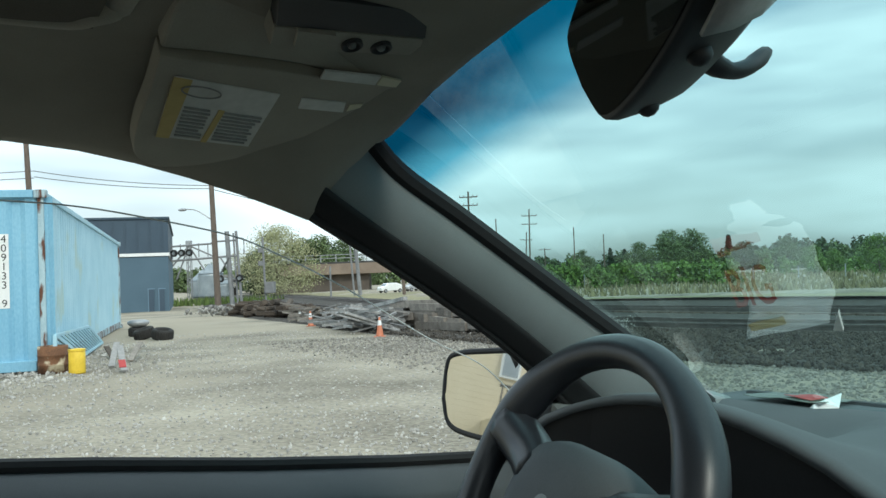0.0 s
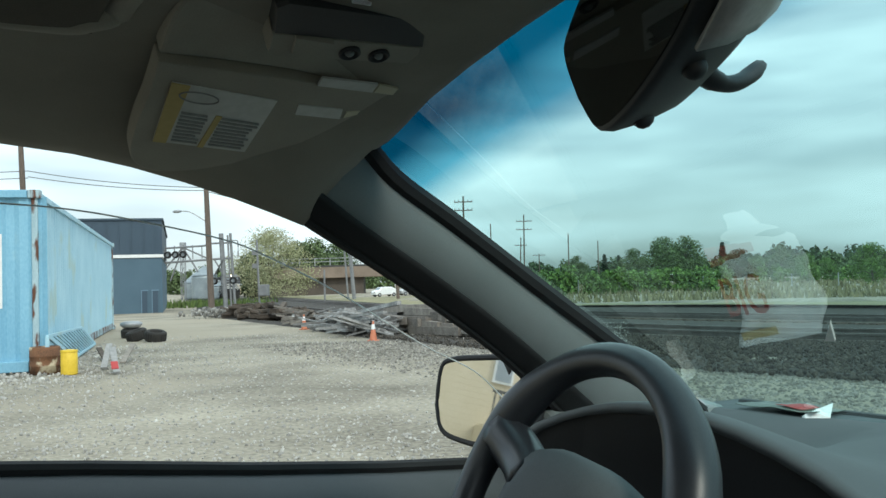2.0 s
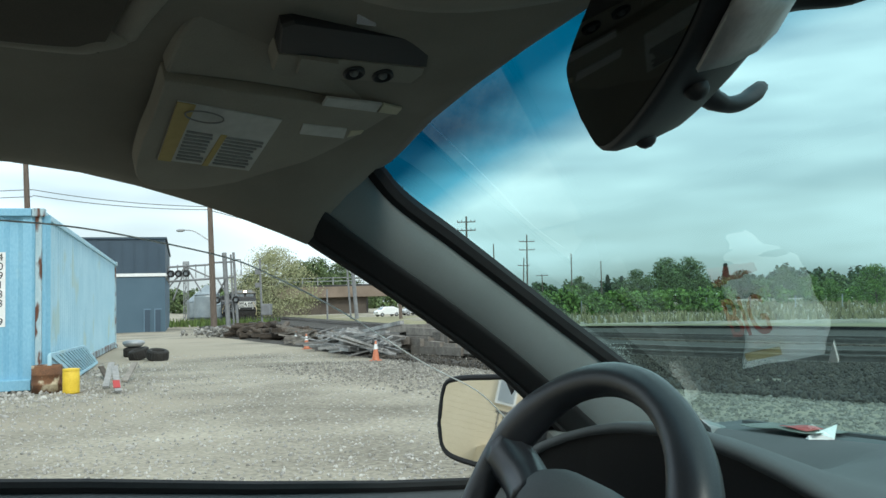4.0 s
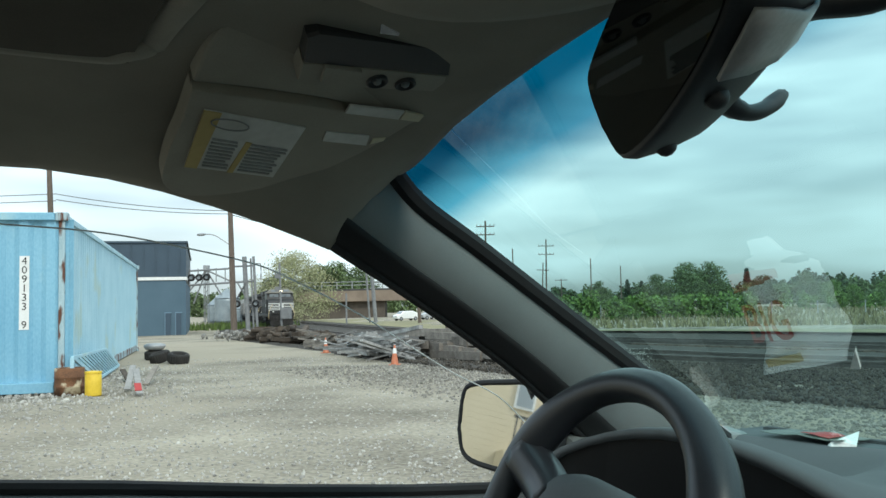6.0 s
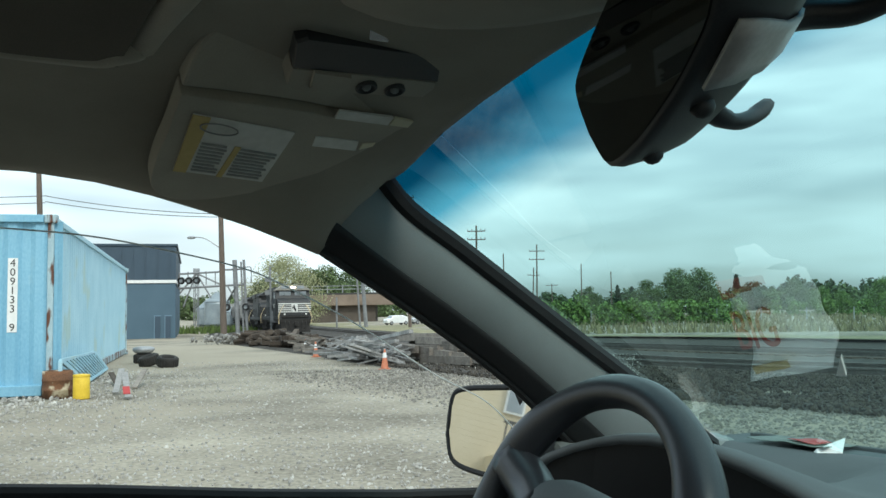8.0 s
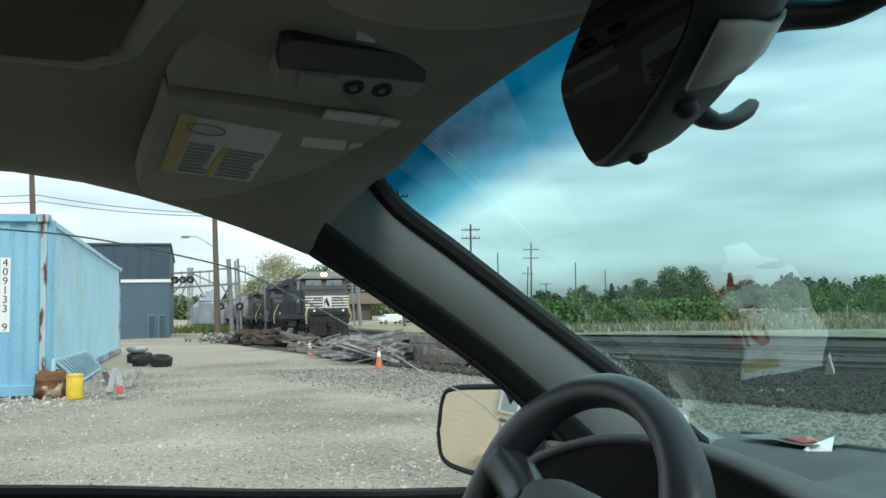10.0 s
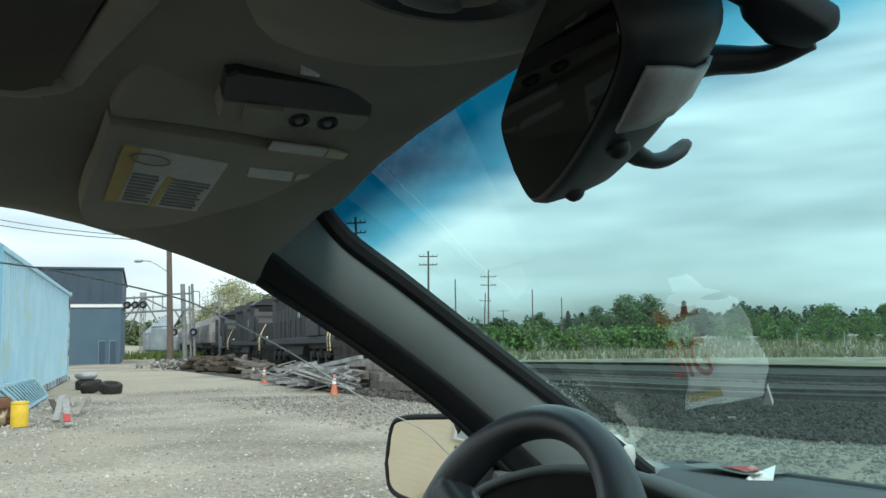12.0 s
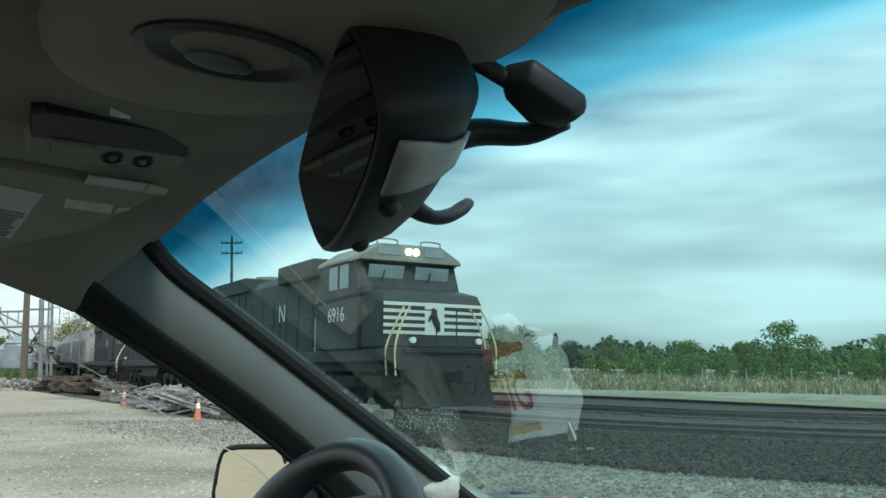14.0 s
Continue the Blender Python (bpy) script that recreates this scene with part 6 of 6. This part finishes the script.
fs = [0.79, 0.81, 0.84, 0.87, 0.90, 0.93, 0.96, 1.0, 1.05, 1.1, 1.14, 1.18, 1.22, 1.3, 1.37]
rs = [-1.09 + 0.05 * k for k in range(29)]
part("dashboard_top", sheet(bmesh.new(), [[(r, f, dash_z(r, f)) for r in rs] for f in fs if f > 0.78], 0.012), "dash", car, "grey vinyl dashboard top", smooth=True)
bm = bmesh.new()
loft(bm, [[(r, 0.795, dash_z(r, 0.795) - 0.008) for r in rs] + [(rs[-1], 0.9, 0.5), (rs[0], 0.9, 0.5)], [(r, 0.92, dash_z(r, 0.92) - 0.02) for r in rs] + [(rs[-1], 1.2, 0.45), (rs[0], 1.2, 0.45)]])
part("instrument_panel", bm, "rubber", car, "black recessed instrument panel")
part("windscreen_trim", tube(bmesh.new(), [(r, 1.325, 0.862) for r in (-1.06, -0.7, -0.36, 0, 0.3)], 0.012, 6), "rubber", car, "black strip at the foot of the windscreen")
part("dash_corner", loft(bmesh.new(), [[(-1.10, 0.86, 0.80), (-1.03, 0.84, 0.80), (-1.03, 0.86, 0.885), (-1.09, 0.88, 0.90)], [(-1.10, 1.25, 0.80), (-1.03, 1.25, 0.80), (-1.03, 1.25, 0.872), (-1.09, 1.25, 0.88)]]), "plastic_grey", car, bevel=0.01)

# steering wheel
WC = Matrix.Translation((-0.693, 0.572, 0.853)) @ Matrix.Rotation(radians(-6.3), 4, "Z") @ Matrix.Rotation(radians(-27.2), 4, "X") @ Matrix.Diagonal((1.08, 1.08, 1.08, 1))
wheel = new("steering_wheel")
wheel.parent = car
wheel.matrix_basis = WC @ pose(0, 0, 0, 0, 8, 0)
tagged(wheel, "dark grey steering wheel with a padded hub")
bm = bmesh.new()
seg = 14
rings = []
for k in range(72):
    a = 2 * math.pi * k / 72
    fat = 0.0175 + 0.0025 * max(0, math.cos(2 * (a - radians(45)))) ** 4 + 0.0055 * math.exp(-((a - radians(152)) / 0.32) ** 2) + 0.0055 * math.exp(-((a - radians(28)) / 0.32) ** 2)
    c = Vector((0.168 * math.cos(a), 0, 0.168 * math.sin(a)))
    e = Vector((math.cos(a), 0, math.sin(a)))
    rings.append([bm.verts.new(c + e * fat * math.cos(b) + Vector((0, 1, 0)) * fat * 0.95 * math.sin(b)) for b in (2 * math.pi * j / seg for j in range(seg))])
for k in range(72):
    for j in range(seg):
        bm.faces.new((rings[k][j], rings[k][(j + 1) % seg], rings[(k + 1) % 72][(j + 1) % seg], rings[(k + 1) % 72][j]))
part("rim", bm, "wheel_vinyl", wheel, "worn vinyl rim", smooth=True)
ring = [Vector((x * 1.12, 0, z * 1.1)) for x, z in ((-0.075, 0.03), (-0.05, 0.055), (0, 0.062), (0.05, 0.055), (0.075, 0.03), (0.08, -0.01), (0.06, -0.06), (0, -0.075), (-0.06, -0.06), (-0.08, -0.01))]
ring = smooth_path([*ring, ring[0]], 3)[:-1]
part("hub", loft(bmesh.new(), [[p * s + Vector((0, d, 0)) for p in ring] for s, d in ((0.85, 0.07), (1.0, 0.03), (1.0, 0.0), (0.9, -0.018), (0.6, -0.028), (0.1, -0.03))]), "dash", wheel, "padded grey hub", smooth=True)
for x0, z0, x1, z1 in ((-0.06, 0.02, -0.155, 0.05), (0.06, 0.02, 0.155, 0.05), (-0.05, -0.05, -0.11, -0.125), (0.05, -0.05, 0.11, -0.125)):
    part("spoke", tube(bmesh.new(), smooth_path([(x0, 0.0, z0), ((x0 + x1) / 2, 0.006, (z0 + z1) / 2), (x1, 0.0, z1)], 5), 0.026, 10), "wheel_vinyl", wheel, smooth=True)
part("column", rod(bmesh.new(), (0, 0.03, -0.01), (0, 0.28, -0.03), 0.06, 0.075, 18), "rubber", wheel)
part("hub_emblem", lathe(bmesh.new(), [(0.012, 0), (0.012, 0.004), (0.006, 0.005)], 14, pose(0, -0.027, 0.0, 90)), "plastic_grey", wheel)

# closing the cabin: far side, floor and rear wall
bm = bmesh.new()
box(bm, (0.40, -0.35, 0.62), (0.06, 2.9, 0.62))
box(bm, (-1.08, -0.9, 0.62), (0.06, 1.8, 0.6))
box(bm, (-0.34, -0.3, 0.28), (1.5, 3.0, 0.06))
box(bm, (-0.34, -1.72, 0.62), (1.5, 0.06, 0.7))
box(bm, (0.36, 0.5, 1.08), (0.05, 0.05, 0.5), Matrix.Rotation(radians(-58), 3, "X"))
part("cabin_shell", bm, "dash", car, "dark lower cabin shell")
for sx in (-1.05, 0.36):
    part("middle_pillar", bmbox((sx, -0.62, 1.06), (0.05, 0.12, 0.46)), "plastic_grey", car)
    part("rear_pillar", bmbox((sx, -1.6, 1.06), (0.05, 0.34, 0.5)), "plastic_grey", car)

# thin whip aerial lying across the driver's window
aer = smooth_path([(-0.995, -0.10, 1.206), (-1.0, 0.097, 1.198), (-1.001, 0.167, 1.193), (-1.004, 0.233, 1.183), (-1.01, 0.337, 1.162), (-1.017, 0.396, 1.141), (-1.031, 0.501, 1.092), (-1.055, 0.641, 1.015), (-1.068, 0.736, 0.97), (-1.083, 0.802, 0.92)], 5)
part("aerial", tube(bmesh.new(), aer, 0.0010, 6), "bag", car, "thin bent wire aerial")

# printed bag on the dashboard, behind the instrument hood
bag = thing("snack_bag", CAR, "crumpled white and red printed plastic bag on the dashboard", "bag")


def bag_z(r, f):
    return dash_z(r, f) + 0.006 + 0.008 * noise.noise((r * 18, f * 18, 3)) + 0.012 * max(0, f - 1.2)


bm = sheet(bmesh.new(), [[(-0.985 + 0.14 * i / 14 + 0.004 * math.sin(j) + 0.062 * max(0, min(1, (1.22 - (0.87 + 0.26 * j / 18)) / 0.14)), 0.87 + 0.26 * j / 18, bag_z(-0.985 + 0.14 * i / 14, 0.87 + 0.26 * j / 18)) for i in range(15)] for j in range(19)], 0.0015)
part("film", bm, "bag", bag, smooth=True)
part("green_panel", sheet(bmesh.new(), [[(-1.0 + 0.15 * i / 6, 1.235 + 0.085 * j / 4, bag_z(-1.0 + 0.15 * i / 6, 1.235 + 0.085 * j / 4) + 0.002) for i in range(7)] for j in range(5)], 0.001), "bag_green", bag)
part("red_panel", sheet(bmesh.new(), [[(-0.93 + 0.05 * i / 4, 1.25 + 0.045 * j / 4, bag_z(-0.93 + 0.05 * i / 4, 1.25 + 0.045 * j / 4) + 0.005) for i in range(5)] for j in range(5)], 0.001), "ink_red", bag)
letters("print", "BIG", 0.068, "ink_red", bag, pose(-0.893, 1.04, 0.850, 180, 0, 6) @ Matrix.Diagonal((0.68, 1.45, 1, 1)), 0.001, "large red print")
for k, (dx, w) in enumerate(((-0.035, 0.022), (0.0, 0.03), (0.038, 0.026))):
    part("print_bar", bmbox((-0.886 + dx * 0.7, 0.955 - 0.004 * k, 0.8505), (w, 0.042, 0.002)), "ink_red", bag)
part("print_bar", bmbox((-0.895, 1.105, 0.8505), (0.06, 0.014, 0.002)), "yellow_ink", bag)
part("folded_corner", loft(bmesh.new(), [[(-0.85, 1.27, 0.868), (-0.838, 1.26, 0.868), (-0.838, 1.27, 0.893)], [(-0.872, 1.235, 0.87), (-0.862, 1.23, 0.87), (-0.865, 1.235, 0.876)]]), "bag", bag)
# white sliver added on the glass in place of a small bright reflection
chip = thing("reflected_mark", CAR, "tiny white triangle standing in for a reflection in the windscreen", "paper scrap")
GLASS_MARK = [(-0.652, 0.991, 1.042), (-0.688, 1.033, 1.015), (-0.675, 1.035, 1.015)]
part("scrap", loft(bmesh.new(), [[Vector(q) + Vector((0, -0.002, -0.004)) * k for q in GLASS_MARK] for k in (0, 1)]), "paper_white", chip)
tissue = thing("tissue", CAR, "crumpled white tissue in the corner of the dashboard", "tissue")
bm = bmesh.new()
ball(bm, (-1.045, 1.11, 0.90), 0.05, (0.6, 1.0, 0.7), 3)
for v in bm.verts:
    v.co += Vector(noise.noise_vector(v.co * 40)) * 0.012
part("tissue", bm, "paper_white", tissue, smooth=True)


def motions():
    """The train rolls in, braking gently; the lead unit's wheels turn with it."""
    for ob, behind, length in TRAIN:
        walk(ob, [(t * 0.5, rolling_pose(front_s(t * 0.5) + behind, length)) for t in range(29)])
    step = 1 / 20
    for ax in AXLES:
        base = ax.location.copy()
        walk(ax, [(k * step, pose(base.x, base.y, base.z, -math.degrees((front_s(0) - front_s(k * step)) / 0.51), 0, 0)) for k in range(281)])


motions()
